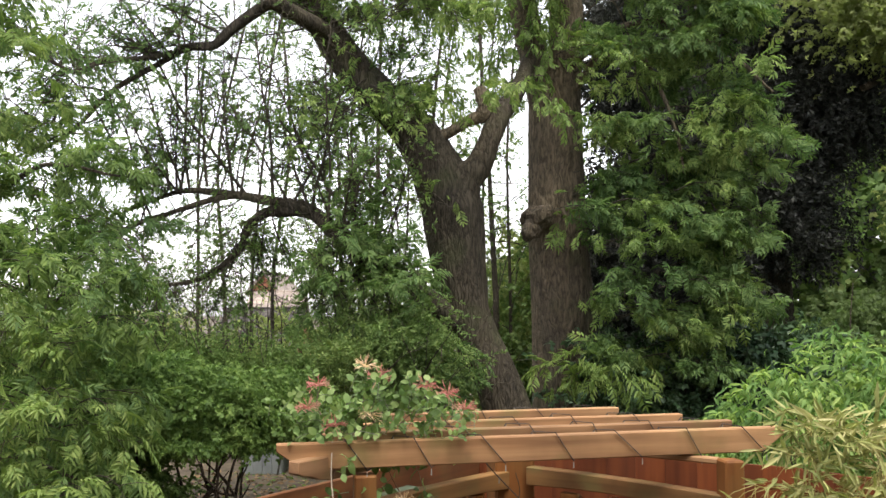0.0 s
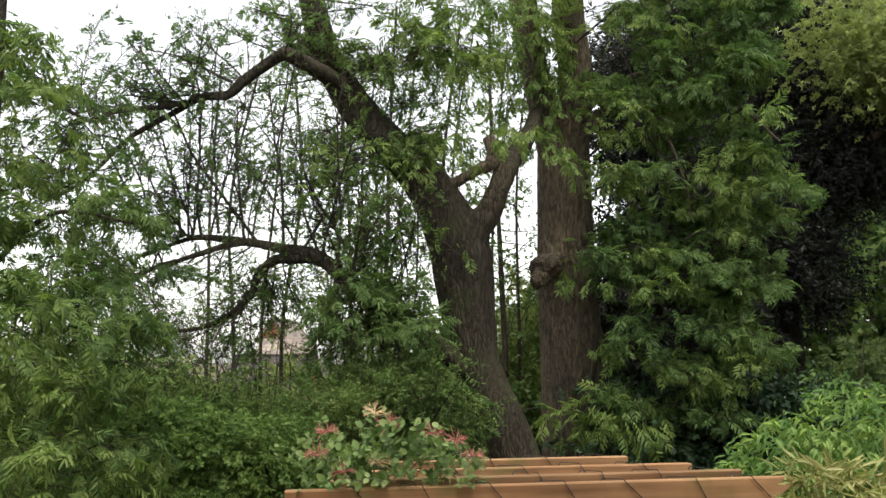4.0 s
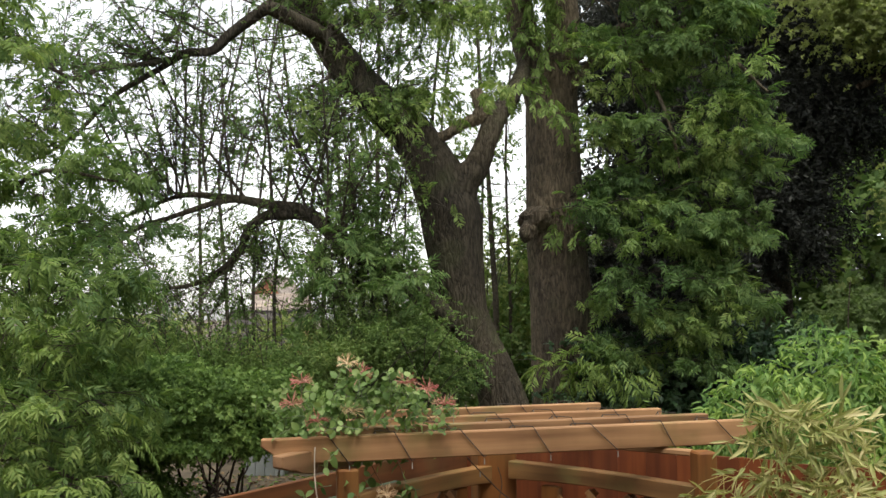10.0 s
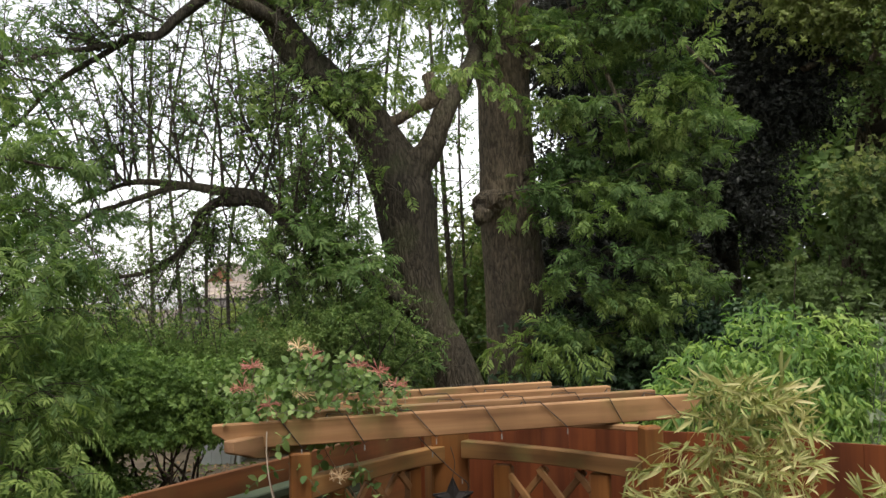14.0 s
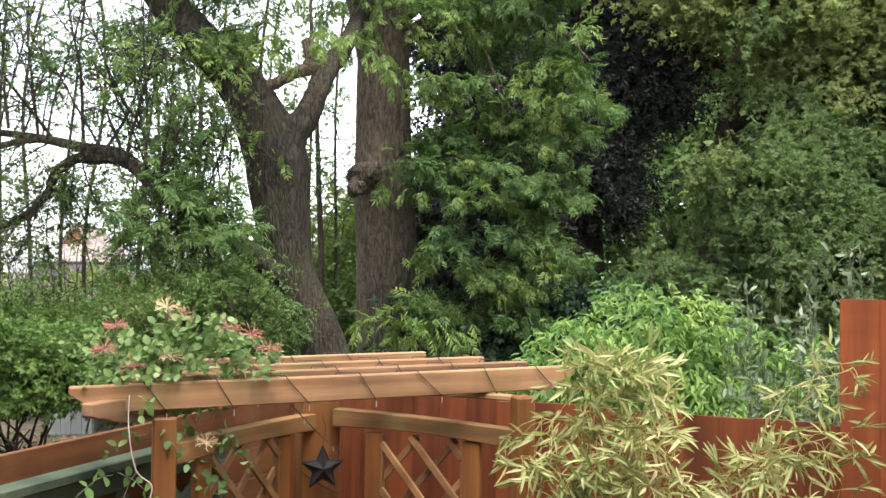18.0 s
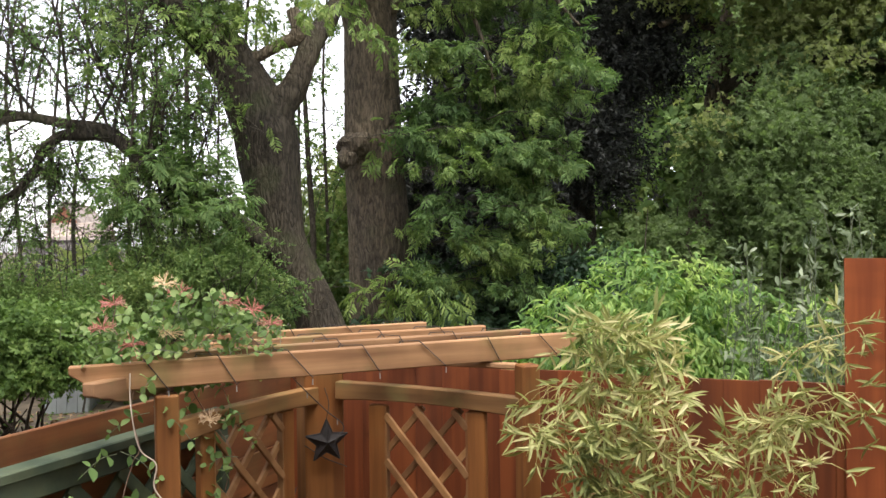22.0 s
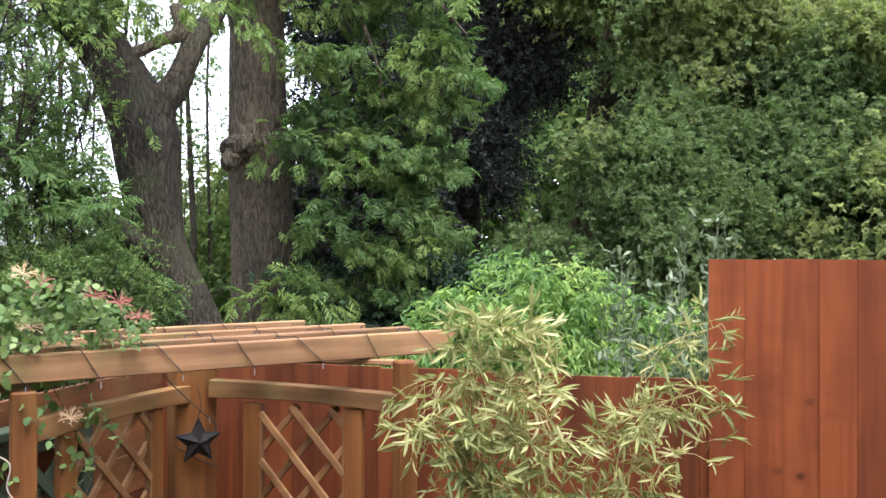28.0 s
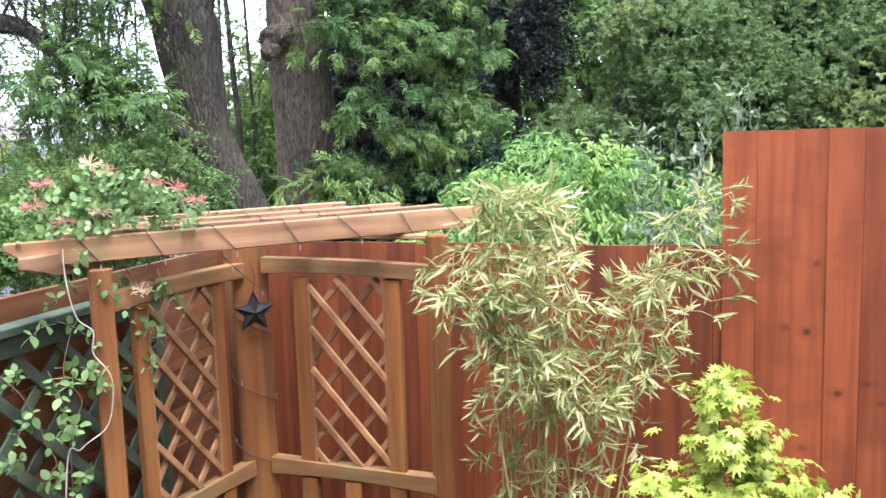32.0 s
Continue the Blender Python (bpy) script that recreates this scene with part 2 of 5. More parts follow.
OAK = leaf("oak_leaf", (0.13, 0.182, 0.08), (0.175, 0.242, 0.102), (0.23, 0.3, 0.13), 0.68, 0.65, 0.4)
FAR = leaf("far_leaf", (0.066, 0.115, 0.036), (0.128, 0.2, 0.058), (0.24, 0.3, 0.1), 0.45, 0.6)
SHRUB = leaf("shrub_leaf", (0.05, 0.095, 0.028), (0.125, 0.205, 0.052), (0.235, 0.325, 0.095), 0.5, 0.65, 1.6)
BUSH = leaf("bush_leaf", (0.085, 0.17, 0.055), (0.17, 0.28, 0.08), (0.3, 0.41, 0.14), 0.5, 0.75, 4.0)
SILVER = leaf("silver_leaf", (0.06, 0.09, 0.045), (0.14, 0.18, 0.1), (0.3, 0.34, 0.23), 0.25, 0.6, 3.0)
BAMBOO = leaf("bamboo_leaf", (0.125, 0.155, 0.052), (0.355, 0.365, 0.14), (0.64, 0.58, 0.33), 0.35, 0.5, 4.0)
STEM = plain("green_stem", (0.12, 0.14, 0.08), 0.7)
CULM = plain("bamboo_cane", (0.3, 0.27, 0.09), 0.5)
MAPLE = leaf("golden_maple_leaf", (0.2, 0.26, 0.034), (0.33, 0.385, 0.06), (0.49, 0.51, 0.12), 0.4, 0.45, 5.0)
HONEY = leaf("honeysuckle_leaf", (0.075, 0.14, 0.045), (0.17, 0.26, 0.085), (0.32, 0.4, 0.16), 0.4, 0.6, 9.0)
PETAL = leaf("pink_petal", (0.45, 0.08, 0.1), (0.6, 0.26, 0.22), (0.72, 0.52, 0.38), 0.3, 0.5, 6.0)
CREAM = leaf("cream_petal", (0.75, 0.5, 0.32), (0.85, 0.65, 0.42), (0.9, 0.8, 0.6), 0.3, 0.5, 6.0)
BLOSSOM = leaf("white_blossom", (0.6, 0.62, 0.5), (0.75, 0.75, 0.66), (0.85, 0.85, 0.78), 0.3, 0.6)
DRY_LEAF = leaf("fallen_leaf", (0.1, 0.06, 0.03), (0.2, 0.13, 0.07), (0.32, 0.24, 0.15), 0.1, 0.8)
EARTH = plain("earth_and_litter", (0.075, 0.057, 0.036), 0.95, 0, 0.5, 6)
TILE = wood("clay_roof", (0.19, 0.16, 0.14), (0.29, 0.25, 0.225), (0.4, 1, 1), rough=0.95)
SLATE = wood("slate_roof", (0.03, 0.028, 0.028), (0.085, 0.078, 0.075), (0.3, 1, 1), rough=0.97)
UNSEEN_WALL = plain("unseen_wall_brick", (0.26, 0.15, 0.1), 0.9, 0, 0.3, 8)
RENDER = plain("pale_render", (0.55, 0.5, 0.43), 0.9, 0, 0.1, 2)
BRICK = plain("red_brick_wall", (0.3, 0.13, 0.08), 0.9, 0, 0.2, 5)
PANE = plain("window_pane", (0.03, 0.035, 0.04), 0.08, 0, 0.1, 2)
SHED = plain("pale_blue_boards", (0.2, 0.215, 0.205), 0.8, 0, 0.15, 4)

# ---- building helpers ----
GARDEN = Matrix.Rotation(radians(-23), 4, "Z")  # the fences' own axes: u along the back fence, v away from the camera


def thing(name, m, label, category, group="", kind=""):
    return tagged(place_at(new(name), m), label, category, group, kind)


def place_at(ob, m):
    ob.matrix_basis = m
    return ob


def part(name, mesh, material, parent, label="", m=None):
    if isinstance(mesh, bmesh.types.BMesh):
        bm, mesh = mesh, bpy.data.meshes.new(name)
        bm.to_mesh(mesh)
        bm.free()
    if not mesh.materials:
        mesh.materials.append(material)
    ob = new(name, mesh)
    ob.parent = parent
    if m is not None:
        ob.matrix_basis = m
    return tagged(ob, label)


def block(x0, x1, y0, y1, z0, z1, soft=0.004):
    bm = bmesh.new()
    bmesh.ops.create_cube(bm, size=1)
    for v in bm.verts:
        v.co = Vector(((x0 + x1) / 2 + v.co.x * (x1 - x0), (y0 + y1) / 2 + v.co.y * (y1 - y0), (z0 + z1) / 2 + v.co.z * (z1 - z0)))
    if soft:
        bmesh.ops.bevel(bm, geom=bm.edges[:], offset=soft, segments=1, affect="EDGES")
    return bm


def extrude(outline, thick, axis="y", soft=0.003):
    """A board cut to an outline given in its own plane (x and z), with a thickness along y."""
    bm = bmesh.new()
    f = bm.faces.new([bm.verts.new((x, -thick / 2, z)) for x, z in outline])
    made = bmesh.ops.extrude_face_region(bm, geom=[f])
    bmesh.ops.translate(bm, verts=[v for v in made["geom"] if isinstance(v, bmesh.types.BMVert)], vec=(0, thick, 0))
    bmesh.ops.recalc_face_normals(bm, faces=bm.faces[:])
    if soft:
        bmesh.ops.bevel(bm, geom=bm.edges[:], offset=soft, segments=1, affect="EDGES")
    return bm


def fast_mesh(name, V, F, smooth=False):
    me = bpy.data.meshes.new(name)
    F = np.ascontiguousarray(F, dtype=np.int32)
    me.vertices.add(len(V))
    me.vertices.foreach_set("co", np.ascontiguousarray(V, dtype=np.float32).ravel())
    me.loops.add(F.size)
    me.loops.foreach_set("vertex_index", F.ravel())
    me.polygons.add(len(F))
    me.polygons.foreach_set("loop_start", np.arange(0, F.size, F.shape[1], dtype=np.int32))
    if smooth:
        me.polygons.foreach_set("use_smooth", np.ones(len(F), dtype=bool))
    me.update(calc_edges=True)
    return me


def smooth_line(points, n):
    """Catmull-Rom through the points, n steps a span."""
    p = np.array(points, float)
    p = np.vstack([2 * p[0] - p[1], p, 2 * p[-1] - p[-2]])
    t = np.linspace(0, 1, n, endpoint=False)[:, None]
    out = []
    for i in range(len(p) - 3):
        a, b, c, d = p[i : i + 4]
        out.append(0.5 * (2 * b + (c - a) * t + (2 * a - 5 * b + 4 * c - d) * t**2 + (3 * b - a - 3 * c + d) * t**3))
    return np.vstack(out + [p[-2:-1]])


def tube(points, r0, r1, sides=8, rough=0.0, rng=None):
    """Vertices and quads of a tapering round stem along a line; rough makes it knobbly."""
    p = np.asarray(points, float)
    n = len(p)
    d = np.gradient(p, axis=0)
    d /= np.linalg.norm(d, axis=1)[:, None] + 1e-9
    side = np.cross(d, np.where(np.abs(d[:, 2:]) > 0.85, (1.0, 0, 0), (0, 0, 1.0)))
    side /= np.linalg.norm(side, axis=1)[:, None] + 1e-9
    for i in range(1, n):
        side[i] = side[i - 1] - d[i] * (side[i - 1] @ d[i])
        side[i] /= np.linalg.norm(side[i]) + 1e-9
    up = np.cross(d, side)
    a = np.linspace(0, 2 * np.pi, sides, endpoint=False)
    r = np.linspace(r0, r1, n) if np.isscalar(r0) else np.interp(np.linspace(0, 1, n), np.linspace(0, 1, len(r0)), r0)
    r = r[:, None] * np.ones((1, sides))
    if rough:
        lumps = rng.random((n // 4 + 2, sides)) - 0.5
        lumps = np.stack([np.interp(np.arange(n) / 4, np.arange(len(lumps)), lumps[:, k]) for k in range(sides)], 1)
        r = r * (1 + rough * lumps + rough * (rng.random((1, sides)) - 0.5) + rough * 0.6 * np.sin(a * 3 + np.linspace(0, 3, n)[:, None]))
    V = p[:, None] + r[..., None] * (np.cos(a)[None, :, None] * side[:, None] + np.sin(a)[None, :, None] * up[:, None])
    i, j = np.meshgrid(np.arange(n - 1), np.arange(sides), indexing="ij")
    k = (j + 1) % sides
    F = np.stack([i * sides + j, i * sides + k, (i + 1) * sides + k, (i + 1) * sides + j], -1).reshape(-1, 4)
    return V.reshape(-1, 3), F


def join(pieces):
    V, F, n = [], [], 0
    for v, f in pieces:
        V.append(v)
        F.append(f + n)
        n += len(v)
    return np.vstack(V), np.vstack(F)


def stem_mesh(name, lines, sides=5):
    """Many stems in one mesh; each line is points, first and last radius."""
    return fast_mesh(name, *join([tube(p, a, b, sides) for p, a, b in lines]), smooth=True)


# leaf shapes, all along x, face up, length 1; quads
def blade(width, bend=0.15, fold=0.12, at=0.4):
    V = np.array([(0, 0, 0), (at, width / 2, fold * width), (at, 0, 0), (at, -width / 2, fold * width), (1, 0, -bend)], float)
    V[1:4, 2] += bend * 0.2
    return V, np.array([(0, 2, 1, 1), (0, 3, 2, 2), (1, 2, 4, 4), (2, 3, 4, 4)])[:, :3]


def oval(width, bend=0.1):
    """A rounded leaf of eight points with a folded middle."""
    V = [(0, 0, 0), (0.22, 0, 0), (0.6, 0, 0.0), (1, 0, -bend)]
    for s in (-1, 1):
        V += [(0.12, s * width * 0.3, 0.03), (0.38, s * width * 0.5, 0.06), (0.72, s * width * 0.38, 0.03)]
    F = []
    for a, flip in ((4, 1), (7, 0)):
        for f in ((0, a, 1), (a, a + 1, 1), (1, a + 1, 2), (a + 1, a + 2, 2), (2, a + 2, 3)):
            F.append(f if flip else f[::-1])
    return np.array(V, float), np.array(F)


def diamond(width, bend=0.1):
    return np.array([(0, 0, 0), (0.45, -width / 2, 0.06), (1, 0, -bend), (0.45, width / 2, 0.06)], float), np.array([(0, 1, 2), (0, 2, 3)])


def lobed(tips):
    """A palmate leaf: a fan of pointed lobes."""
    V = [(0, 0, 0)]
    for i, (a, r) in enumerate(tips):
        V.append((r * math.cos(radians(a)), r * math.sin(radians(a)), -0.12 * r))
        if i < len(tips) - 1:
            b = (a + tips[i + 1][0]) / 2
            V.append((0.42 * math.cos(radians(b)), 0.42 * math.sin(radians(b)), 0.03))
    return np.array(V), np.array([(0, i, i + 1) for i in range(1, len(V) - 1)])


def pinnate(pairs, width, droop=0.25, seed=1):
    """A compound leaf of pointed leaflets in uneven pairs along a stalk."""
    r = random.Random(seed)
    V, F = [], []

    def leaflet(base, ang, ln):
        c, s = math.cos(ang), math.sin(ang)
        k, hang, roll = len(V), r.uniform(0.05, 0.4), r.uniform(-0.12, 0.12)
        for x, y, z in ((0, 0, 0), (0.3, -width * 0.85, 0.03), (0.62, -width * 0.8, -0.02), (1, 0, -0.08), (0.62, width * 0.8, -0.02), (0.3, width * 0.85, 0.03)):
            V.append((base + ln * (x * c - y * s), ln * (x * s + y * c), ln * (z - hang * x * x + roll * y / width) - droop * (base + ln * x * c) ** 2))
        F.extend([(k, k + 1, k + 2), (k, k + 2, k + 3), (k, k + 3, k + 4), (k, k + 4, k + 5)])

    for i in range(pairs):
        x = 0.2 + 0.6 * i / (pairs - 1)
        ln = 0.4 * (0.75 + 0.4 * math.sin(math.pi * (i + 0.7) / pairs))
        for side in (-1, 1):
            leaflet(x + r.uniform(-0.02, 0.02), side * radians(r.uniform(38, 62)), ln * r.uniform(0.85, 1.15))
    leaflet(0.82, radians(r.uniform(-8, 8)), 0.36)
    k = len(V)
    V.extend([(0, -0.008, 0), (0, 0.008, 0), (0.9, 0, -droop * 0.81)])
    F.append((k, k + 1, k + 2))
    return np.array(V), np.array(F)


def sprig(count, width, rng, size=0.5):
    """A small twig end with leaves standing off it in all directions."""
    P, F, n = [], [], 0
    v, f = diamond(width)
    for i in range(count):
        a = rng.normal(size=3) + (0.4, 0, 0)
        a /= np.linalg.norm(a)
        nn = np.cross(a, rng.normal(size=3))
        nn /= np.linalg.norm(nn)
        b = np.cross(nn, a)
        P.append(np.array((i / count * 0.7, 0, 0)) + size * (v[:, :1] * a + v[:, 1:2] * b + v[:, 2:] * nn))
        F.append(f + n)
        n += len(v)
    return np.vstack(P), np.vstack(F)


def scatter(shape, where, along, size, rng, flat=0.6, lean=None):
    """Copies of a leaf shape: at the places, along the given ways, sized, with normals near the zenith as far as flat says."""
    V, F = shape
    N = len(where)
    a = along / (np.linalg.norm(along, axis=1)[:, None] + 1e-9)
    nn = rng.normal(size=(N, 3)) * (1 - flat) + np.array((0, 0, 1.0)) * flat
    if lean is not None:
        nn = nn + lean
    nn -= a * (nn * a).sum(1)[:, None]
    nn /= np.linalg.norm(nn, axis=1)[:, None] + 1e-9
    b = np.cross(nn, a)
    s = np.broadcast_to(np.asarray(size, float), (N,))[:, None, None]
    W = where[:, None] + s * (V[None, :, :1] * a[:, None] + V[None, :, 1:2] * b[:, None] + V[None, :, 2:] * nn[:, None])
    return W.reshape(-1, 3), (F[None] + (np.arange(N) * len(V))[:, None, None]).reshape(-1, F.shape[1])


def cloud(balls, count, rng, clumps=24, spread=0.28, shell=0.55, squash=1.0):
    """Places for leaves: clumps within ellipsoids (centre, radii), thicker near their skins; also each clump's way outward."""
    vol = np.array([b[1][0] * b[1][1] * b[1][2] for b in balls]) ** 0.67
    share = np.maximum(1, (count * vol / vol.sum()).astype(int))
    P, W = [], []
    for (c, r), k in zip(balls, share):
        c, r = np.array(c, float), np.array(r, float)
        d = rng.normal(size=(clumps, 3))
        d /= np.linalg.norm(d, axis=1)[:, None]
        rad = shell + (1 - shell) * rng.random((clumps, 1)) ** 0.6
        rad[: clumps // 4] *= 0.6
        cc = d * rad
        pick = rng.integers(0, clumps, k)
        off = rng.normal(size=(k, 3)) * (1, 1, squash) * spread * (0.5 + rng.random((clumps, 1)))[pick]
        P.append(c + (cc[pick] + off) * r)
        W.append((d[pick] * 0.7 * squash + off * 1.5 / spread * 0.28) * r / r.mean())
    return np.vstack(P), np.vstack(W)


def crown(name, shape, balls, count, size, rng, material, parent, label="", droop=0.3, flat=0.6, clumps=24, spread=0.28, shell=0.55, squash=1.0, jitter=0.5):
    P, W = cloud(balls, count, rng, clumps, spread, shell, squash)
    W = W / (np.linalg.norm(W, axis=1)[:, None] + 1e-9) + rng.normal(size=W.shape) * jitter - np.array((0, 0, droop))
    V, F = scatter(shape, P, W, size * (0.65 + 0.7 * rng.random(len(P))), rng, flat)
    return part(name, fast_mesh(name, V, F), material, parent, label)

# ---- ground ----
bm = bmesh.new()
bmesh.ops.create_grid(bm, x_segments=60, y_segments=60, size=300)
for v in bm.verts:
    v.co.z = -0.12 + (0 if v.co.length < 40 else 0.8 * noise.noise(v.co * 0.02))
ground = part("ground", bm, EARTH, None)
tagged(ground, "bare brown earth with leaf litter under the trees", "ground", kind="structure")

# ---- fallen leaves under the shrubs, beyond the side fence ----
lr_ = np.random.default_rng(21)
litter = thing("leaf_litter", pose(0, 0, 0), "scattered brown fallen leaves on the bare earth", "leaves", kind="stuff")
for leaf_name, tint, count in (("fallen_leaves", "dry", 2600), ("seedlings", "green", 1500)):
    place = np.stack([lr_.uniform(-6.0, -2.2, count), lr_.uniform(3.5, 12.0, count), np.full(count, -0.112)], 1)
    way = np.stack([lr_.normal(size=count), lr_.normal(size=count), 0.3 * lr_.random(count)], 1)
    part(leaf_name, fast_mesh(leaf_name, *scatter(diamond(0.5), place, way, 0.05 + 0.06 * lr_.random(count), lr_, 0.7)), DRY_LEAF if tint == "dry" else SHRUB, litter)

# ---- fences ----
V0, TOP_LOW, TOP_TALL = 3.138, 1.685, 2.09
BOARD = 0.1135


def board_mesh(name, height, width=BOARD, soft=0.0025):
    """A feather-edge board: thick at one edge, thin at the other, its face along x, foot at z = 0."""
    bm = bmesh.new()
    w = width + 0.012
    ring = [(0, 0.004), (0.003, 0.001), (w, 0.0045), (w, 0.016), (0, 0.016)]
    lo = [bm.verts.new((x, y - 0.016, 0)) for x, y in ring]
    hi = [bm.verts.new((x, y - 0.016, height)) for x, y in ring]
    bm.faces.new(lo[::-1])
    bm.faces.new(hi)
    for i in range(5):
        bm.faces.new((lo[i], lo[(i + 1) % 5], hi[(i + 1) % 5], hi[i]))
    bmesh.ops.recalc_face_normals(bm, faces=bm.faces[:])
    me = bpy.data.meshes.new(name)
    bm.to_mesh(me)
    bm.free()
    return me


def board_fence(name, label, frame_m, length, height, material, seed, group="", wavy=0.004):
    """Boards side by side from x = 0 on, with rails behind them."""
    rng = random.Random(seed)
    f = thing(name, frame_m, label, "fence", group, "structure")
    me = board_mesh("board", height + 0.12)
    me.materials.append(material)
    n = int(length / BOARD + 0.5)
    for i in range(n):
        part("board", me, material, f, m=pose(i * BOARD, rng.uniform(-0.0015, 0.0015), -0.12 + rng.uniform(-wavy, wavy), 0, rng.uniform(-0.12, 0.12), 0))
    for z in (0.3, height * 0.52, height - 0.25):
        part("rail", block(0, n * BOARD, 0.001, 0.04, z, z + 0.075), material, f)
    return f


def in_garden(u, v, z=0.0, turn=0.0):
    return GARDEN @ pose(u, v, z, 0, 0, turn)


# the whole low fence takes the shade-darkened stain
board_fence("wall_back_fence", "low board fence behind the pergola, its reddish-brown stain darkened for shade", in_garden(-2.0, V0), 2.16, TOP_LOW, SHADED_FENCE, 3)
board_fence("wall_tall_fence", "tall orange-brown stained board fence with dark knots", in_garden(0.075, V0 - 0.01), 3.4, TOP_TALL, FENCE, 4, wavy=0.0015)
side = thing("wall_side_fence", in_garden(-2.0, 0, 0, 90), "orange-brown stained side fence of level boards", "fence", kind="structure")
sr = random.Random(6)
for start, ln in ((-0.17, 1.826), (1.66, 1.45)):
    me = bpy.data.meshes.new("board")
    bm = block(0, ln, -0.018, 0.0, 0.002, 0.15, 0.003)
    bm.to_mesh(me)
    bm.free()
    for row in range(12):
        part("board", me, LEVEL_FENCE, side, m=pose(start, sr.uniform(-0.002, 0.002), 1.658 - 0.15 * (row + 1), 0, sr.uniform(-0.06, 0.06), 0))
for x in (-0.12, 1.66, 3.05):
    part("post", block(x - 0.045, x + 0.045, 0.004, 0.09, -0.12, 1.6), FENCE, side)

# an unseen wall added behind the camera, which shades the garden from that side
unseen_wall = thing("wall_sky_blocker", pose(0, 0, 0), "unseen brick wall added behind the viewer to block skylight", "wall", kind="structure")
part("masonry", block(-7, 9, -2.3, -2.0, -0.12, 5.2, 0.01), UNSEEN_WALL, unseen_wall)

# ---- corner pergola: three posts, two lattice panels, two side beams, four rafters ----
pergola = thing("corner_pergola", GARDEN, "honey-brown timber corner pergola with lattice side panels", "pergola")
Z0, Z_BEAM, Z_RAFTER = -0.12, 1.712, 1.78


def lattice_panel(m, length, s1, s2, stile=0.062, tilt=0.0, phase=1.12):
    """Side panel along x: arched top rail, two stiles, lattice, middle rail and uprights below."""
    n = 14
    sag = lambda i: tilt * (0.5 - i / n)
    rail = [(length * i / n, 0.948 + sag(i)) for i in range(n + 1)] + [(length * i / n, 0.884 + sag(i) + 0.012 * math.sin(math.pi * i / n)) for i in range(n, -1, -1)]
    panel = part("lattice_panel", extrude(rail, 0.045), RAIL, pergola, "panel of crossed slats between stiles", m)
    top = [(length * i / n, 1.678 + tilt * (1 - i / n) + 0.004 * math.sin(math.pi * i / n)) for i in range(n + 1)]
    low = [(length * i / n, 1.618 + tilt * (1 - i / n) + 0.014 * math.sin(math.pi * i / n)) for i in range(n, -1, -1)]
    part("top_rail", extrude(top + low, 0.045), RAIL, panel)
    for x in (s1, s2):
        part("stile", block(x - stile / 2, x + stile / 2, -0.014, 0.014, 0.94, 1.625), POST, panel)
        part("upright", block(x - 0.032, x + 0.032, -0.018, 0.018, 0.12, 0.89), POST, panel)
    part("upright", block((s1 + s2) / 2 - 0.032, (s1 + s2) / 2 + 0.032, -0.018, 0.018, 0.12, 0.89), POST, panel)
    part("bottom_rail", block(0, length, -0.022, 0.022, 0.06, 0.13), RAIL, panel)
    for x in (s1 + stile / 2 - 0.003, s2 - stile / 2 + 0.003):
        part("lattice_edge", block(x - 0.007, x + 0.007, -0.012, 0.012, 0.945, 1.62, 0.001), SLAT, panel)
    w = s2 - s1 - stile
    rise, step = 1.14, 0.15
    for layer in (0, 1):
        zs = phase - 6 * step + (0.0 if layer else 0.06)
        while zs < 1.64:
            x0, x1 = max(0, (0.945 - zs) / rise), min(w, (1.622 - zs) / rise)
            if x1 - x0 > 0.02:
                pts = [Vector((x, 0, zs + rise * x)) for x in (x0, x1)]
                if layer:
                    pts = [Vector((w - q.x, 0, q.z)) for q in pts]
                d, c = pts[1] - pts[0], (pts[0] + pts[1]) / 2
                ln = d.length / 2 + 0.004
                mm = Matrix.Translation((s1 + stile / 2 + c.x, 0.0075 if layer == 0 else -0.0075, c.z)) @ pose(0, 0, 0, 0, -math.degrees(math.atan2(d.z, d.x)), 0)
                part("slat", block(-ln, ln, -0.0065, 0.0065, -0.0105, 0.0105, 0.002), SLAT, panel, m=mm)
            zs += step
    return panel


lattice_panel(pose(-1.485, 2.63, 0), 0.64, 0.15, 0.495, tilt=0.018)
lattice_panel(pose(-1.628, 1.98, 0, 0, 0, 83.4), 0.66, 0.115, 0.47, stile=0.054)
corner = part("corner_post", block(-0.067, 0.067, -0.067, 0.067, Z0, Z_BEAM + 0.066, 0.006), POST, pergola, "thick square post in the corner", pose(-1.568, 2.648, 0, 0, 0, 45))
part("post", block(-0.031, 0.031, -0.031, 0.031, Z0, 1.755, 0.005), POST, pergola, m=pose(-1.632, 1.958, 0, 0, 0, 45))
part("post", block(-0.03, 0.03, -0.03, 0.03, Z0, Z_RAFTER, 0.005), POST, pergola, m=pose(-0.824, 2.63, 0, 0, 0, 45))


def bracket(length, h, thick):
    """A short bearer along x, its outer end (x = 0) cut to a curve below."""
    curve = [(0.0, 0.5), (0.02, 0.38), (0.05, 0.3), (0.08, 0.12), (0.12, 0.02), (0.16, 0.0)]
    return extrude([(0, h), (length, h), (length, 0)] + [(x, h * z) for x, z in reversed(curve)], thick)


part("bracket", bracket(0.3, 0.066, 0.04), BEAM_U, pergola, m=pose(-1.709, 1.756, 1.744, 0, 0, 90))
part("side_beam", block(0, 0.95, -0.016, 0.016, 0.05, 0.068), BEAM_U, pergola, m=pose(-1.63, 2.05, Z_BEAM, 0, 0, 88))
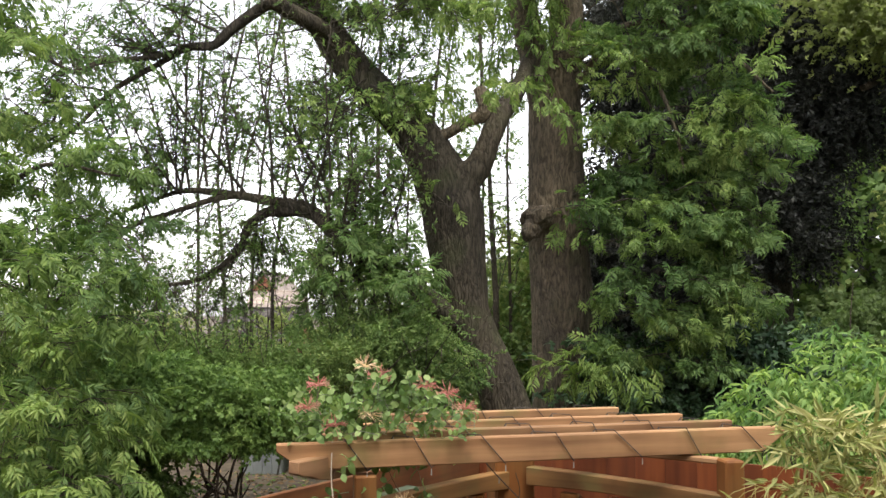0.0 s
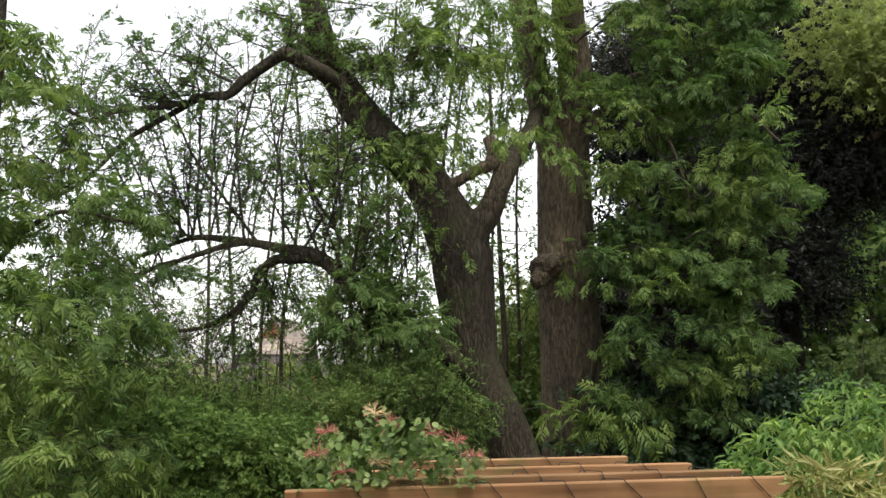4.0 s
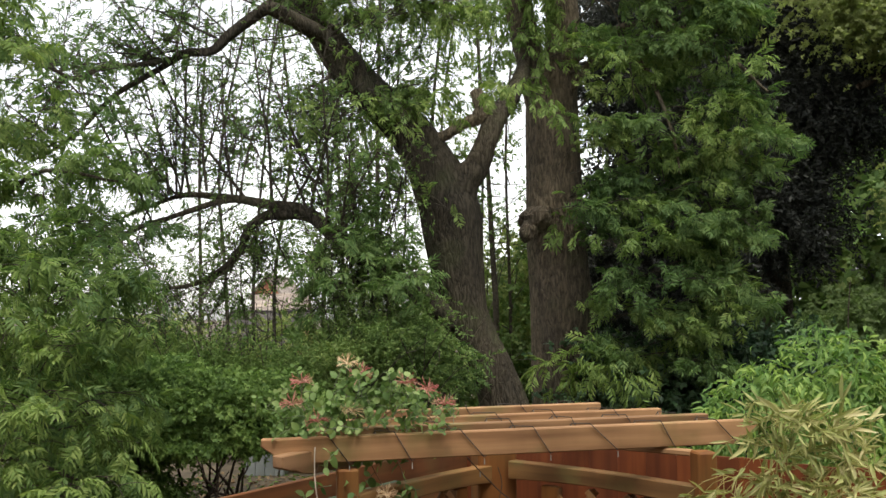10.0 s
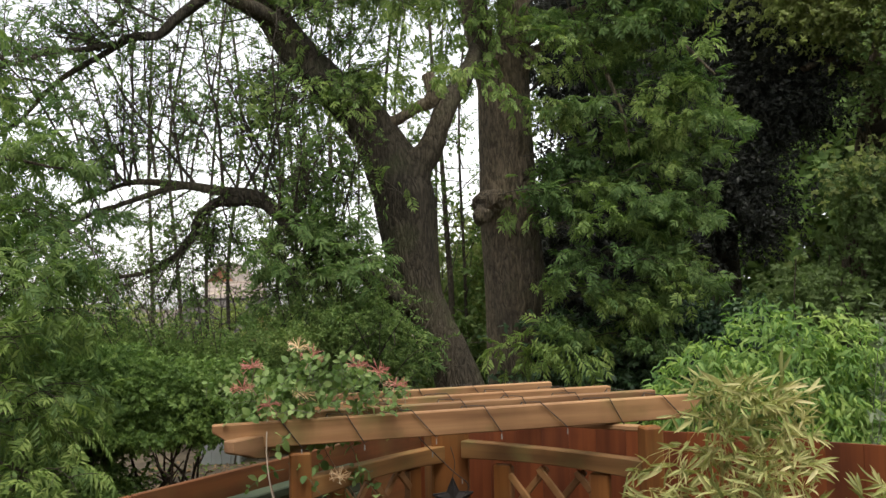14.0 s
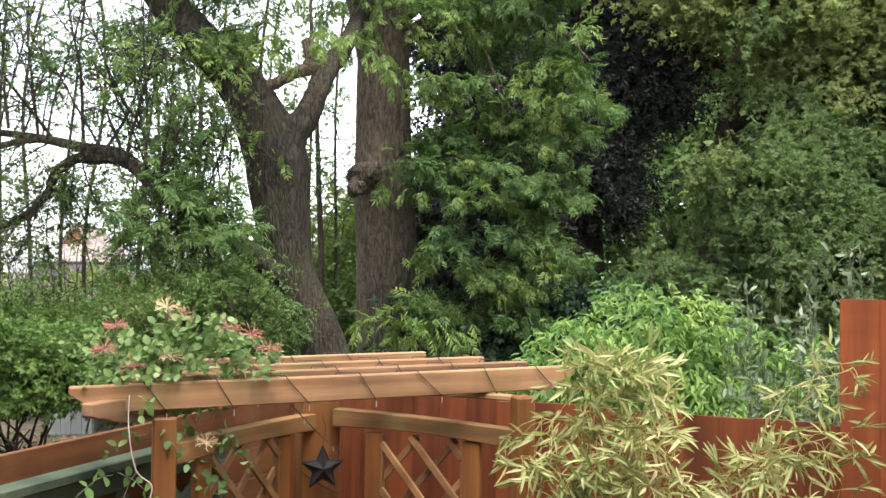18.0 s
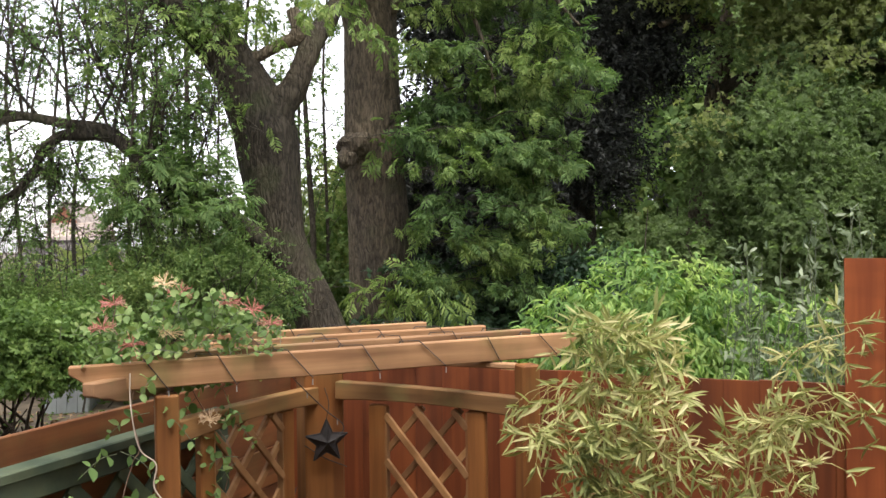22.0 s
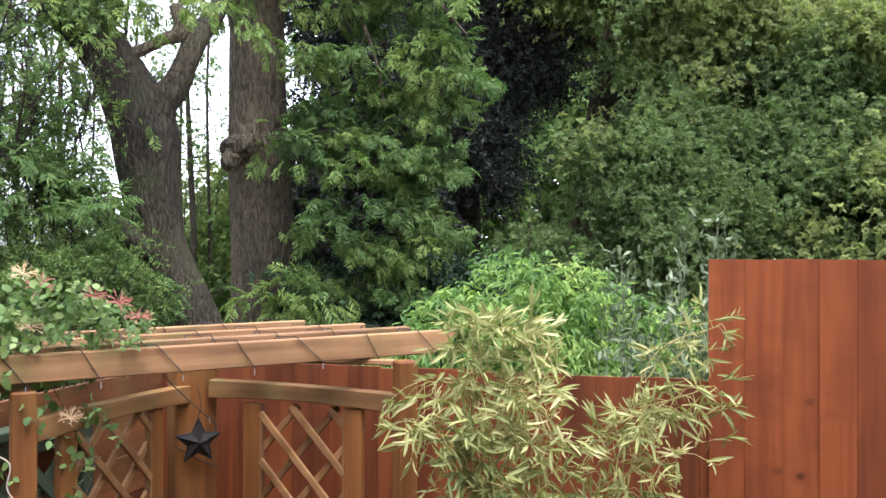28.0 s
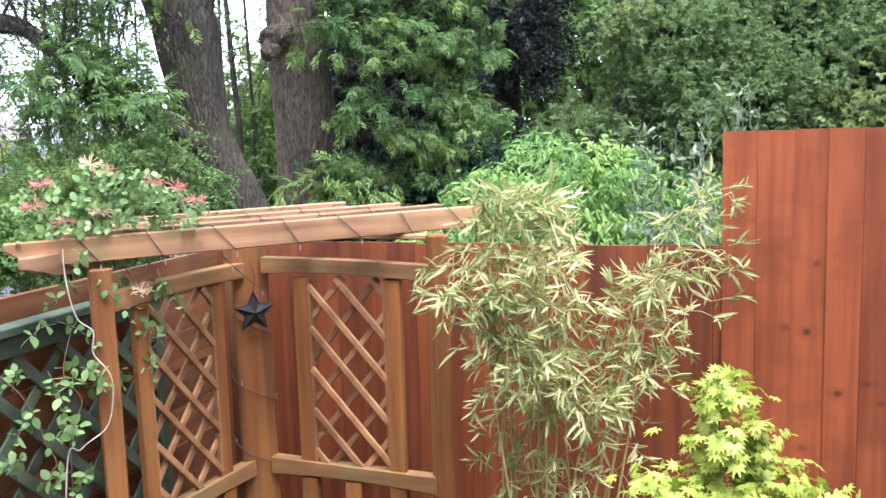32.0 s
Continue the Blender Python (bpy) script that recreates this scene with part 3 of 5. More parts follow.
part("side_beam", block(0, 1.1, -0.016, 0.016, 0.05, 0.068), BEAM_U, pergola, m=pose(-1.96, 2.64, Z_BEAM))


def rafter_mesh(length, h=0.072, thick=0.036):
    return extrude([(0, h), (length, h), (length, h * 0.72), (length - 0.075, 0), (0.075, 0), (0, h * 0.72)], thick)


RAFTERS = [(-0.012, 1.5, 2.535), (0.12, 1.43, 2.72), (0.24, 1.355, 2.92), (0.36, 1.224, 3.17)]  # start, end, distance towards the corner
for a, b, w in RAFTERS:
    part("rafter", rafter_mesh(b - a), BEAM_U, pergola, m=pose((a - w) * 0.7071, (a + w) * 0.7071, Z_RAFTER - 0.007, 0, -0.5, 45))

# ---- green trellis before the side fence ----
trellis = thing("green_trellis", in_garden(-1.93, 0.1, 0, 90), "dark green painted diagonal trellis panel", "trellis")
L = 2.5
part("cap", block(0, L, -0.035, 0.035, 1.555, 1.585), GREEN, trellis)
part("top_rail", block(0, L, -0.02, 0.02, 1.49, 1.556), GREEN, trellis)
part("bottom_rail", block(0, L, -0.02, 0.02, 0.0, 0.06), GREEN, trellis)
for x in (0.02, L - 0.02):
    part("post", block(x - 0.022, x + 0.022, -0.022, 0.022, -0.12, 1.49), GREEN, trellis)
for layer in (0, 1):
    zs = 0.06 - L
    while zs < 1.49:
        x0, x1 = max(0, 0.06 - zs), min(L, 1.49 - zs)
        if x1 - x0 > 0.04:
            ln = (x1 - x0) * 1.4142 / 2
            cx, cz = (x0 + x1) / 2, zs + (x0 + x1) / 2
            if layer:
                cx = L - cx
            part("slat", block(-ln, ln, -0.005, 0.005, -0.019, 0.019, 0.002), GREEN, trellis, m=Matrix.Translation((cx, 0.006 * (1 - 2 * layer), cz)) @ pose(0, 0, 0, 0, -45 if not layer else -135, 0))
        zs += 0.19

# ---- trees beyond the fence ----
def limb(name, line, r0, r1, parent, rng, material=None, sides=14, rough=0.12, steps=8, label=""):
    p = smooth_line(line, steps)
    if np.max(r0) < 0.1:
        p[1:-1] += rng.normal(size=p[1:-1].shape) * min(0.003, np.max(r0) * 0.05)
    return part(name, fast_mesh(name, *tube(p, r0, r1, sides, rough, rng), smooth=True), material or BARK, parent, label)


def shoots(name, starts, heights, parent, rng, r=0.012, sway=0.12, lean=(0, 0, 0), material=None):
    """Thin upright twigs with side twigs, joined."""
    lines = []
    for s, h in zip(starts, heights):
        k = 5
        d = np.array((rng.normal() * sway, rng.normal() * sway, 1.0)) + lean
        p = [np.array(s, float)]
        for i in range(k):
            d = d + rng.normal(size=3) * 0.13
            p.append(p[-1] + d / np.linalg.norm(d) * h / k)
        q = smooth_line(p, 3)
        lines.append((q, r * (0.6 + 0.7 * rng.random()), r * 0.25))
        for i in range(4, len(q) - 1, 3):
            e = d * 0.4 + rng.normal(size=3) * 0.7
            e = e / np.linalg.norm(e) * h * (0.1 + 0.16 * rng.random())
            lines.append((np.array([q[i], q[i] + e * 0.5 + rng.normal(size=3) * 0.02, q[i] + e + (0, 0, 0.05 * h)]), r * 0.4, r * 0.15))
    return tagged(part(name, stem_mesh(name, lines, 4), material or TWIG, parent), kind="stuff"), lines


def dress(name, shape, lines, count, size, rng, material, parent, droop=0.3, flat=0.4, loose=0.05, tip=0.3, along=1.0, clumpy=1.0, wild=0.9):
    """Leaves along thin stems, thicker towards their ends."""
    P, W = [], []
    weight = rng.random(len(lines)) ** clumpy
    for i in rng.choice(len(lines), count, p=weight / weight.sum()):
        q = np.asarray(lines[i][0])
        k = min(len(q) - 1, int(len(q) * (tip + (1 - tip) * rng.random())))
        P.append(q[k] + rng.normal(size=3) * loose)
        W.append(along * (q[k] - q[k - 1]) / (np.linalg.norm(q[k] - q[k - 1]) + 1e-6) + rng.normal(size=3) * wild - np.array((0, 0, droop)))
    P, W = np.array(P), np.array(W)
    V, F = scatter(shape, P, W, size * (0.6 + 0.8 * rng.random(len(P))), rng, flat)
    return part(name, fast_mesh(name, V, F), material, parent)


def boughs(anchors, ways, length, rng, fan=8, droop=0.3, r=0.008):
    """Flat sprays of twigs: an arching stem with side twigs in one plane; a list of lines for each."""
    out = []
    for c, w in zip(anchors, ways):
        L = length * rng.uniform(0.6, 1.3)
        w = np.asarray(w, float) / np.linalg.norm(w)
        a = np.asarray(c, float) - w * L * 0.5
        q = smooth_line([a, a + w * L * 0.4 + (0, 0, 0.12 * L), a + w * L * 0.75 + (0, 0, 0.06 * L), a + w * L - np.array((0, 0, droop * 0.45 * L))], 5)
        side = np.cross(w, (0, 0, 1.0))
        side /= np.linalg.norm(side) + 1e-6
        lines = [(q, r, r * 0.3)]
        for k in range(fan):
            i = 3 + int(k / fan * (len(q) - 4))
            ln = L * 0.45 * (1 - 0.5 * i / len(q)) * rng.uniform(0.6, 1.2)
            e = q[i] + (w * 0.75 + side * (0.8 if k % 2 else -0.8)) * ln - np.array((0, 0, droop * ln * rng.uniform(0.2, 1.3)))
            lines.append((smooth_line([q[i], (q[i] + e) / 2 + (0, 0, 0.08 * ln), e], 3), r * 0.5, r * 0.25))
        out.append(lines)
    return out


def in_balls(balls, n, rng):
    """Random places in ellipsoids, shared out by their size, and their ways outward."""
    vol = np.array([b[1][0] * b[1][1] * b[1][2] for b in balls]) ** 0.8
    C, R = np.array([b[0] for b in balls]), np.array([b[1] for b in balls])
    k = rng.choice(len(balls), n, p=vol / vol.sum())
    d = rng.normal(size=(n, 3))
    d /= np.linalg.norm(d, axis=1)[:, None]
    return C[k] + d * R[k] * (0.35 + 0.65 * rng.random((n, 1)) ** 0.5), d


PINNATE = pinnate(5, 0.14, 0.3, 3)
PINNATE_SMALL = pinnate(4, 0.17, 0.3, 5)
rng = np.random.default_rng(11)

# ash with the straight, thick trunk
ash_a = thing("ash_tree", pose(0, 0, 0), "tall ash tree with a thick straight furrowed trunk", "tree", "ash trees")
limb("trunk", [(-0.77, 11.8, -0.15), (-0.79, 11.79, 0.64), (-0.8, 11.68, 2.13), (-0.85, 11.58, 3.31), (-0.86, 11.51, 4.43), (-0.86, 11.45, 5.3)], 0.46, 0.33, ash_a, rng, sides=44, rough=0.03)
limb("limb", [(-0.93, 11.45, 4.5), (-1.1, 11.35, 5.4), (-1.28, 11.2, 6.4), (-1.5, 11.0, 8.1)], 0.2, 0.18, ash_a, rng, rough=0.05)
limb("limb", [(-0.78, 11.5, 4.8), (-0.7, 11.52, 6.0), (-0.78, 11.44, 7.0), (-0.7, 11.3, 8.6)], 0.24, 0.2, ash_a, rng, rough=0.05)
limb("limb", [(-0.75, 11.4, 5.3), (-0.2, 11.2, 5.7), (0.5, 10.9, 5.75), (1.2, 10.7, 5.3), (1.7, 10.5, 4.7)], 0.07, 0.015, ash_a, rng, sides=8)
limb("limb", [(-0.7, 11.4, 4.9), (-0.1, 11.0, 5.6), (0.3, 10.8, 5.2), (0.6, 10.6, 4.4), (0.7, 10.5, 3.8)], 0.05, 0.012, ash_a, rng, sides=8)
for c, r in (((-1.1, 11.2, 3.36), 0.17), ((-1.16, 11.1, 3.2), 0.12), ((-0.98, 11.12, 3.42), 0.13)):
    bm = bmesh.new()
    bmesh.ops.create_icosphere(bm, subdivisions=3, radius=r)
    for v in bm.verts:
        v.co = Vector(c) + v.co * (1 + 0.35 * noise.noise(v.co * 11 + Vector(c) * 5) + 0.12 * noise.noise(v.co * 30))
    part("burr", bm, BARK, ash_a, "knobbly burr on the trunk")
tiers = []
for i in range(150):
    z0 = rng.uniform(1.7, 7.6)
    reach = 1.6 + 0.55 * min(1, max(0, (z0 - 2.2) / 2.2))
    x = -0.25 + reach * rng.random() ** 0.75
    tiers.append((x - 0.35, 11.2 - 0.75 * rng.random() - 0.12 * x, z0 + 0.25 * rng.normal()))
ways = [(1.0 + 0.4 * rng.normal(), -0.5 + 0.6 * rng.normal(), -0.05 + 0.15 * rng.normal()) for _ in tiers]
sprays = boughs(tiers, ways, 0.85, rng, 8, 0.22, 0.007)
hang = [(smooth_line([(-0.75, 11.3, z), (-0.2 + 0.2 * k, 10.9, z + 0.5), (0.1 + 0.3 * k, 10.7, z - 0.1), (0.2 + 0.32 * k, 10.6, z - 0.9)], 7), 0.018, 0.006) for k, z in enumerate((5.6, 4.6, 6.3, 3.6, 5.2))]
lines = [q for b in sprays for q in b]
tagged(part("twig_tangle", stem_mesh("twig_tangle", lines + hang, 4), TWIG, ash_a), kind="stuff")
dress("crown", PINNATE, [q for b in sprays[:80] for q in b], 4400, 0.162, rng, ASH, ash_a, 0.25, 0.6, 0.04, 0.15, 1.0, 1.8, 0.75)
dress("light_foliage", PINNATE, [q for b in sprays[80:] for q in b], 3100, 0.155, rng, ASH_LIGHT, ash_a, 0.25, 0.65, 0.04, 0.2, 1.0, 1.8, 0.75)
gap = boughs(*[np.array(v) for v in zip(*[((-1.05 + 0.12 * rng.normal(), 10.9, z), (rng.normal(), -0.4, -0.5)) for z in np.linspace(5.2, 7.6, 12)] + [((x, 10.3 + 0.3 * rng.normal(), rng.uniform(4.6, 7.6)), (rng.normal(), -0.4, -0.4)) for x in np.linspace(-2.4, -1.0, 22)])], 0.7, rng, 6, 0.5, 0.006)
gap = [q for b in gap for q in b]
tagged(part("twig_tangle", stem_mesh("twig_tangle", gap, 4), TWIG, ash_a), kind="stuff")
dress("light_foliage", PINNATE_SMALL, gap, 950, 0.15, rng, ASH_LIGHT, ash_a, 0.3, 0.7, 0.05, 0.2, 1.0, 1.0, 0.5)
crown("light_foliage", PINNATE, [((-0.75, 10.9, 3.4), (0.16, 0.1, 0.25)), ((-0.7, 10.6, 1.45), (0.4, 0.3, 0.2)), ((-0.15, 10.2, 1.6), (0.45, 0.3, 0.22)), ((-0.95, 10.9, 6.2), (0.4, 0.3, 0.5))], 190, 0.2, rng, ASH_LIGHT, ash_a, droop=0.4, flat=0.75, clumps=10)

# ash with the leaning, forked trunk
ash_b = thing("ash_tree", pose(0, 0, 0), "old forked ash tree with long bent limbs", "tree", "ash trees")
limb("trunk", [(-1.15, 10.1, -0.15), (-1.26, 10.05, 0.8), (-1.45, 10.0, 1.45), (-1.63, 10.0, 1.82), (-1.79, 10.0, 2.2), (-1.86, 10.0, 2.66), (-1.91, 10.0, 3.05), (-1.94, 9.98, 3.4), (-1.97, 9.95, 3.75), (-2.02, 9.92, 4.05)], [0.4, 0.29, 0.25, 0.25, 0.27, 0.31, 0.35, 0.36, 0.28, 0.1], 0, ash_b, rng, BACKLIT_MOSSY, sides=48, rough=0.035)
limb("limb", [(-1.93, 10.02, 2.75), (-2.0, 9.97, 3.2), (-2.08, 9.92, 3.7), (-2.2, 9.9, 3.98), (-2.42, 9.85, 4.33), (-2.78, 9.8, 4.7), (-3.12, 9.75, 5.08), (-3.4, 9.7, 5.52), (-3.6, 9.6, 6.0), (-3.8, 9.4, 7.1)], [0.15, 0.27, 0.315, 0.285, 0.255, 0.23, 0.21, 0.19, 0.17, 0.13], 0, ash_b, rng, BACKLIT_MOSSY, sides=32, rough=0.05)
limb("limb", [(-1.88, 10.0, 2.9), (-1.84, 9.95, 3.3), (-1.79, 9.9, 3.66), (-1.62, 9.9, 3.87), (-1.5, 9.9, 4.14), (-1.4, 10.0, 4.44), (-1.29, 10.2, 4.67), (-1.21, 10.6, 4.98), (-1.14, 11.0, 5.4)], [0.1, 0.22, 0.2, 0.155, 0.128, 0.13, 0.11, 0.1, 0.09], 0, ash_b, rng, BACKLIT_MOSSY, sides=24, rough=0.06)
limb("stub", [(-2.4, 9.8, 4.05), (-1.93, 9.85, 4.27), (-1.73, 9.86, 4.38), (-1.6, 9.86, 4.43), (-1.54, 9.86, 4.55), (-1.61, 9.86, 4.75)], [0.07, 0.062, 0.062, 0.08, 0.085, 0.075], 0, ash_b, rng, material=BARK, label="broken branch stub bent upward")
LOW_LIMB = [(-1.9, 9.8, 2.1), (-2.35, 9.4, 2.5), (-2.74, 9.1, 2.8), (-3.07, 9.0, 3.08), (-3.38, 9.0, 3.31), (-3.73, 9.0, 3.38), (-4.05, 9.0, 3.45), (-4.41, 9.0, 3.51), (-4.78, 9.0, 3.54), (-5.06, 9.0, 3.48), (-5.5, 8.9, 3.3)]
FORK_LIMB = [(-3.3, 9.0, 3.26), (-3.58, 8.98, 3.28), (-3.82, 8.96, 3.26), (-4.01, 8.95, 3.12), (-4.08, 8.95, 2.93), (-4.23, 8.9, 2.73), (-4.49, 8.9, 2.58), (-4.75, 8.85, 2.5), (-5.2, 8.7, 2.45)]
SIDE_LIMB = [(-4.15, 9.0, 3.47), (-4.45, 8.95, 3.42), (-4.87, 8.9, 3.29), (-5.19, 8.85, 3.2), (-5.47, 8.8, 3.08), (-5.9, 8.7, 2.9)]
HIGH_LIMB = [(-3.3, 9.6, 5.4), (-3.45, 9.0, 5.42), (-3.6, 8.6, 5.45), (-3.73, 8.6, 5.42), (-4.07, 8.6, 5.21), (-4.29, 8.6, 5.04), (-4.6, 8.6, 5.03), (-4.91, 8.6, 4.88), (-5.45, 8.6, 4.62), (-5.96, 8.6, 4.18), (-6.4, 8.5, 3.9)]
TOP_LIMB = [(-4.74, 8.55, 4.97), (-5.05, 8.4, 4.88), (-5.4, 8.3, 4.86), (-5.72, 8.3, 4.75), (-6.1, 8.3, 4.94), (-6.43, 8.3, 5.25)]
limb("limb", LOW_LIMB, [0.12, 0.11, 0.1, 0.085, 0.07, 0.058, 0.048, 0.038, 0.03, 0.022, 0.015], 0, ash_b, rng, BACKLIT_MOSSY, rough=0.2)
limb("limb", FORK_LIMB, [0.065, 0.06, 0.056, 0.05, 0.042, 0.034, 0.026, 0.02, 0.012], 0, ash_b, rng, BACKLIT_MOSSY, sides=12, rough=0.2)
limb("limb", SIDE_LIMB, [0.036, 0.033, 0.028, 0.024, 0.02, 0.012], 0, ash_b, rng, BACKLIT_MOSSY, sides=10, rough=0.2)
limb("limb", HIGH_LIMB, [0.1, 0.085, 0.07, 0.062, 0.055, 0.048, 0.042, 0.035, 0.028, 0.02, 0.012], 0, ash_b, rng, BACKLIT_MOSSY, rough=0.2)
limb("limb", TOP_LIMB, [0.034, 0.03, 0.027, 0.024, 0.02, 0.012], 0, ash_b, rng, BACKLIT_MOSSY, sides=10, rough=0.2)
TWIGGY = sprig(7, 0.5, rng, 0.55)


def branching(start, way, length, r, depth=0, wander=0.09):
    """An upward wandering shoot that forks into finer and finer twigs; a list of lines."""
    d = np.asarray(way, float) / np.linalg.norm(way)
    k = 6 if depth == 0 else 3
    p, out = [np.asarray(start, float)], []
    for i in range(k):
        d = d + rng.normal(size=3) * wander
        d = d / np.linalg.norm(d)
        p.append(p[-1] + d * length / k)
    q = smooth_line(p, 3)
    out.append((q, r, r * 0.35))
    if depth < 2:
        for j in range(3 if depth == 0 else 1, len(q) - 1, 1 if depth == 0 else 3):
            e = d * 0.55 + rng.normal(size=3) * (0.75, 0.5, 0.55)
            out += branching(q[j], e, length * (0.34 - 0.18 * j / len(q)) * rng.uniform(0.5, 1.5), max(0.0035, r * 0.42), depth + 1, 0.22)
    return out


def thicket_of(line, n, low, high, r, lean, sway, off):
    out = []
    for _ in range(n):
        s0 = line[rng.integers(0, len(line))] + rng.normal(size=3) * off
        out += branching(s0, np.array(lean) + rng.normal(size=3) * sway, rng.uniform(low, high), r * rng.uniform(0.6, 1.2))
    return out


low_line, high_line, fork_line = smooth_line(LOW_LIMB[2:], 8), smooth_line(HIGH_LIMB[2:], 8), smooth_line(FORK_LIMB, 8)
side_line, top_line = smooth_line(SIDE_LIMB, 8), smooth_line(TOP_LIMB, 8)
upper_line = smooth_line([(-2.5, 9.7, 4.5), (-3.1, 9.6, 5.1), (-3.5, 9.5, 5.8), (-3.8, 9.3, 7.0)], 12)
upright = thicket_of(low_line, 25, 1.0, 2.8, 0.017, (-0.05, 0, 1), (0.32, 0.2, 0.05), (0.05, 0.15, 0.02))
upright += thicket_of(smooth_line(LOW_LIMB[1:5], 8), 13, 0.7, 1.7, 0.014, (-0.05, 0, 1), (0.3, 0.2, 0.05), (0.1, 0.15, 0.05))
upright += thicket_of(side_line, 9, 0.6, 1.6, 0.012, (-0.2, 0, 1), (0.3, 0.2, 0.1), (0.05, 0.1, 0.02))
spread = thicket_of(high_line, 20, 0.7, 1.5, 0.013, (-0.6, 0, 0.5), (0.7, 0.3, 0.5), (0.05, 0.1, 0.03))
spread += thicket_of(top_line, 14, 0.6, 1.3, 0.012, (-0.5, 0, 0.4), (0.6, 0.3, 0.6), (0.05, 0.1, 0.03))
spread += thicket_of(upper_line, 26, 0.6, 1.5, 0.013, (-0.7, -0.1, 0.3), (0.6, 0.3, 0.5), (0.1, 0.15, 0.1))
spread += thicket_of(upper_line, 14, 0.5, 1.2, 0.011, (0.8, -0.1, 0.5), (0.5, 0.3, 0.5), (0.1, 0.15, 0.1))
weeping = thicket_of(fork_line[8:], 22, 0.5, 1.2, 0.009, (-0.35, 0, -0.8), (0.5, 0.3, 0.35), (0.08, 0.1, 0.03))
weeping += thicket_of(side_line, 16, 0.5, 1.1, 0.009, (-0.5, 0, -0.7), (0.5, 0.3, 0.4), (0.08, 0.1, 0.03))
weeping += thicket_of(smooth_line(LOW_LIMB[1:5], 8), 14, 0.5, 1.1, 0.009, (0.1, -0.2, -0.8), (0.5, 0.3, 0.3), (0.08, 0.1, 0.03))
for group in (upright, spread, weeping):
    tagged(part("twig_tangle", stem_mesh("twig_tangle", group, 4), TWIG, ash_b), kind="stuff")
dress("foliage", TWIGGY, upright, 3500, 0.044, rng, FAR, ash_b, 0.0, 0.3, 0.03, 0.3, 0.5, 1.0, 1.2)
dress("light_foliage", PINNATE_SMALL, upright, 800, 0.11, rng, ASH, ash_b, 0.15, 0.5, 0.03, 0.35, 0.8, 1.6, 0.9)
dress("foliage", PINNATE_SMALL, spread, 1100, 0.12, rng, ASH, ash_b, 0.25, 0.5, 0.03, 0.25, 0.8, 1.8, 0.8)
dress("light_foliage", TWIGGY, spread, 2600, 0.052, rng, FAR, ash_b, 0.1, 0.4, 0.03, 0.3, 0.6, 1.4, 1.0)
dress("foliage", TWIGGY, weeping, 2600, 0.05, rng, FAR, ash_b, 0.2, 0.3, 0.03, 0.2, 0.6, 1.0, 0.9)
sweep = boughs(*in_balls([((-5.6, 7.9, 4.8), (0.8, 0.6, 0.6)), ((-5.3, 8.1, 3.8), (0.8, 0.5, 0.5)), ((-5.2, 8.0, 2.9), (0.9, 0.5, 0.5)), ((-4.9, 8.2, 2.4), (0.5, 0.5, 0.3))], 42, rng), 0.8, rng, 8, 0.4, 0.006)
sweep = [q for b in sweep for q in b]
tagged(part("twig_tangle", stem_mesh("twig_tangle", sweep, 4), TWIG, ash_b), kind="stuff")
dress("foliage", PINNATE_SMALL, sweep, 850, 0.13, rng, ASH, ash_b, 0.3, 0.5, 0.04, 0.15, 1.0, 1.0, 0.7)
hung = boughs(*in_balls([((-2.6, 9.3, 5.5), (0.75, 0.3, 0.6)), ((-2.5, 9.4, 4.4), (0.4, 0.25, 0.35)), ((-2.0, 9.5, 3.4), (0.3, 0.15, 0.3)), ((-1.9, 9.5, 5.7), (0.5, 0.3, 0.5)), ((-3.0, 9.2, 4.4), (0.4, 0.3, 0.4))], 42, rng), 0.7, rng, 7, 0.4, 0.006)
hung = [q for b in hung for q in b]
tagged(part("twig_tangle", stem_mesh("twig_tangle", hung, 4), TWIG, ash_b), kind="stuff")
dress("light_foliage", PINNATE, hung, 800, 0.16, rng, ASH_LIGHT, ash_b, 0.3, 0.65, 0.04, 0.2, 1.0, 1.2, 0.6)
low_sprays = boughs(*in_balls([((-2.35, 9.2, 1.75), (0.35, 0.35, 0.4)), ((-2.6, 9.0, 2.35), (0.5, 0.4, 0.4)), ((-2.85, 8.9, 2.75), (0.35, 0.3, 0.3)), ((-2.0, 9.3, 1.4), (0.35, 0.3, 0.25))], 46, rng), 0.75, rng, 8, 0.35, 0.006)
low_sprays = [q for b in low_sprays for q in b]
tagged(part("twig_tangle", stem_mesh("twig_tangle", low_sprays, 4), TWIG, ash_b), kind="stuff")
dress("low_foliage", PINNATE, low_sprays, 1350, 0.155, rng, ASH, ash_b, 0.3, 0.65, 0.04, 0.2, 1.0, 1.0, 0.6)

SPRIG = sprig(7, 0.6, rng)
SPRIG_NARROW = sprig(8, 0.38, rng)

copper = thing("dark_leaved_tree", pose(0, 0, 0), "tree with very dark purplish leaves in the shade", "tree")
limb("trunk", [(2.3, 14.6, -0.15), (2.35, 14.6, 2.0), (2.3, 14.7, 5.0), (2.2, 14.7, 8.5)], 0.28, 0.15, copper, rng, TWIG)
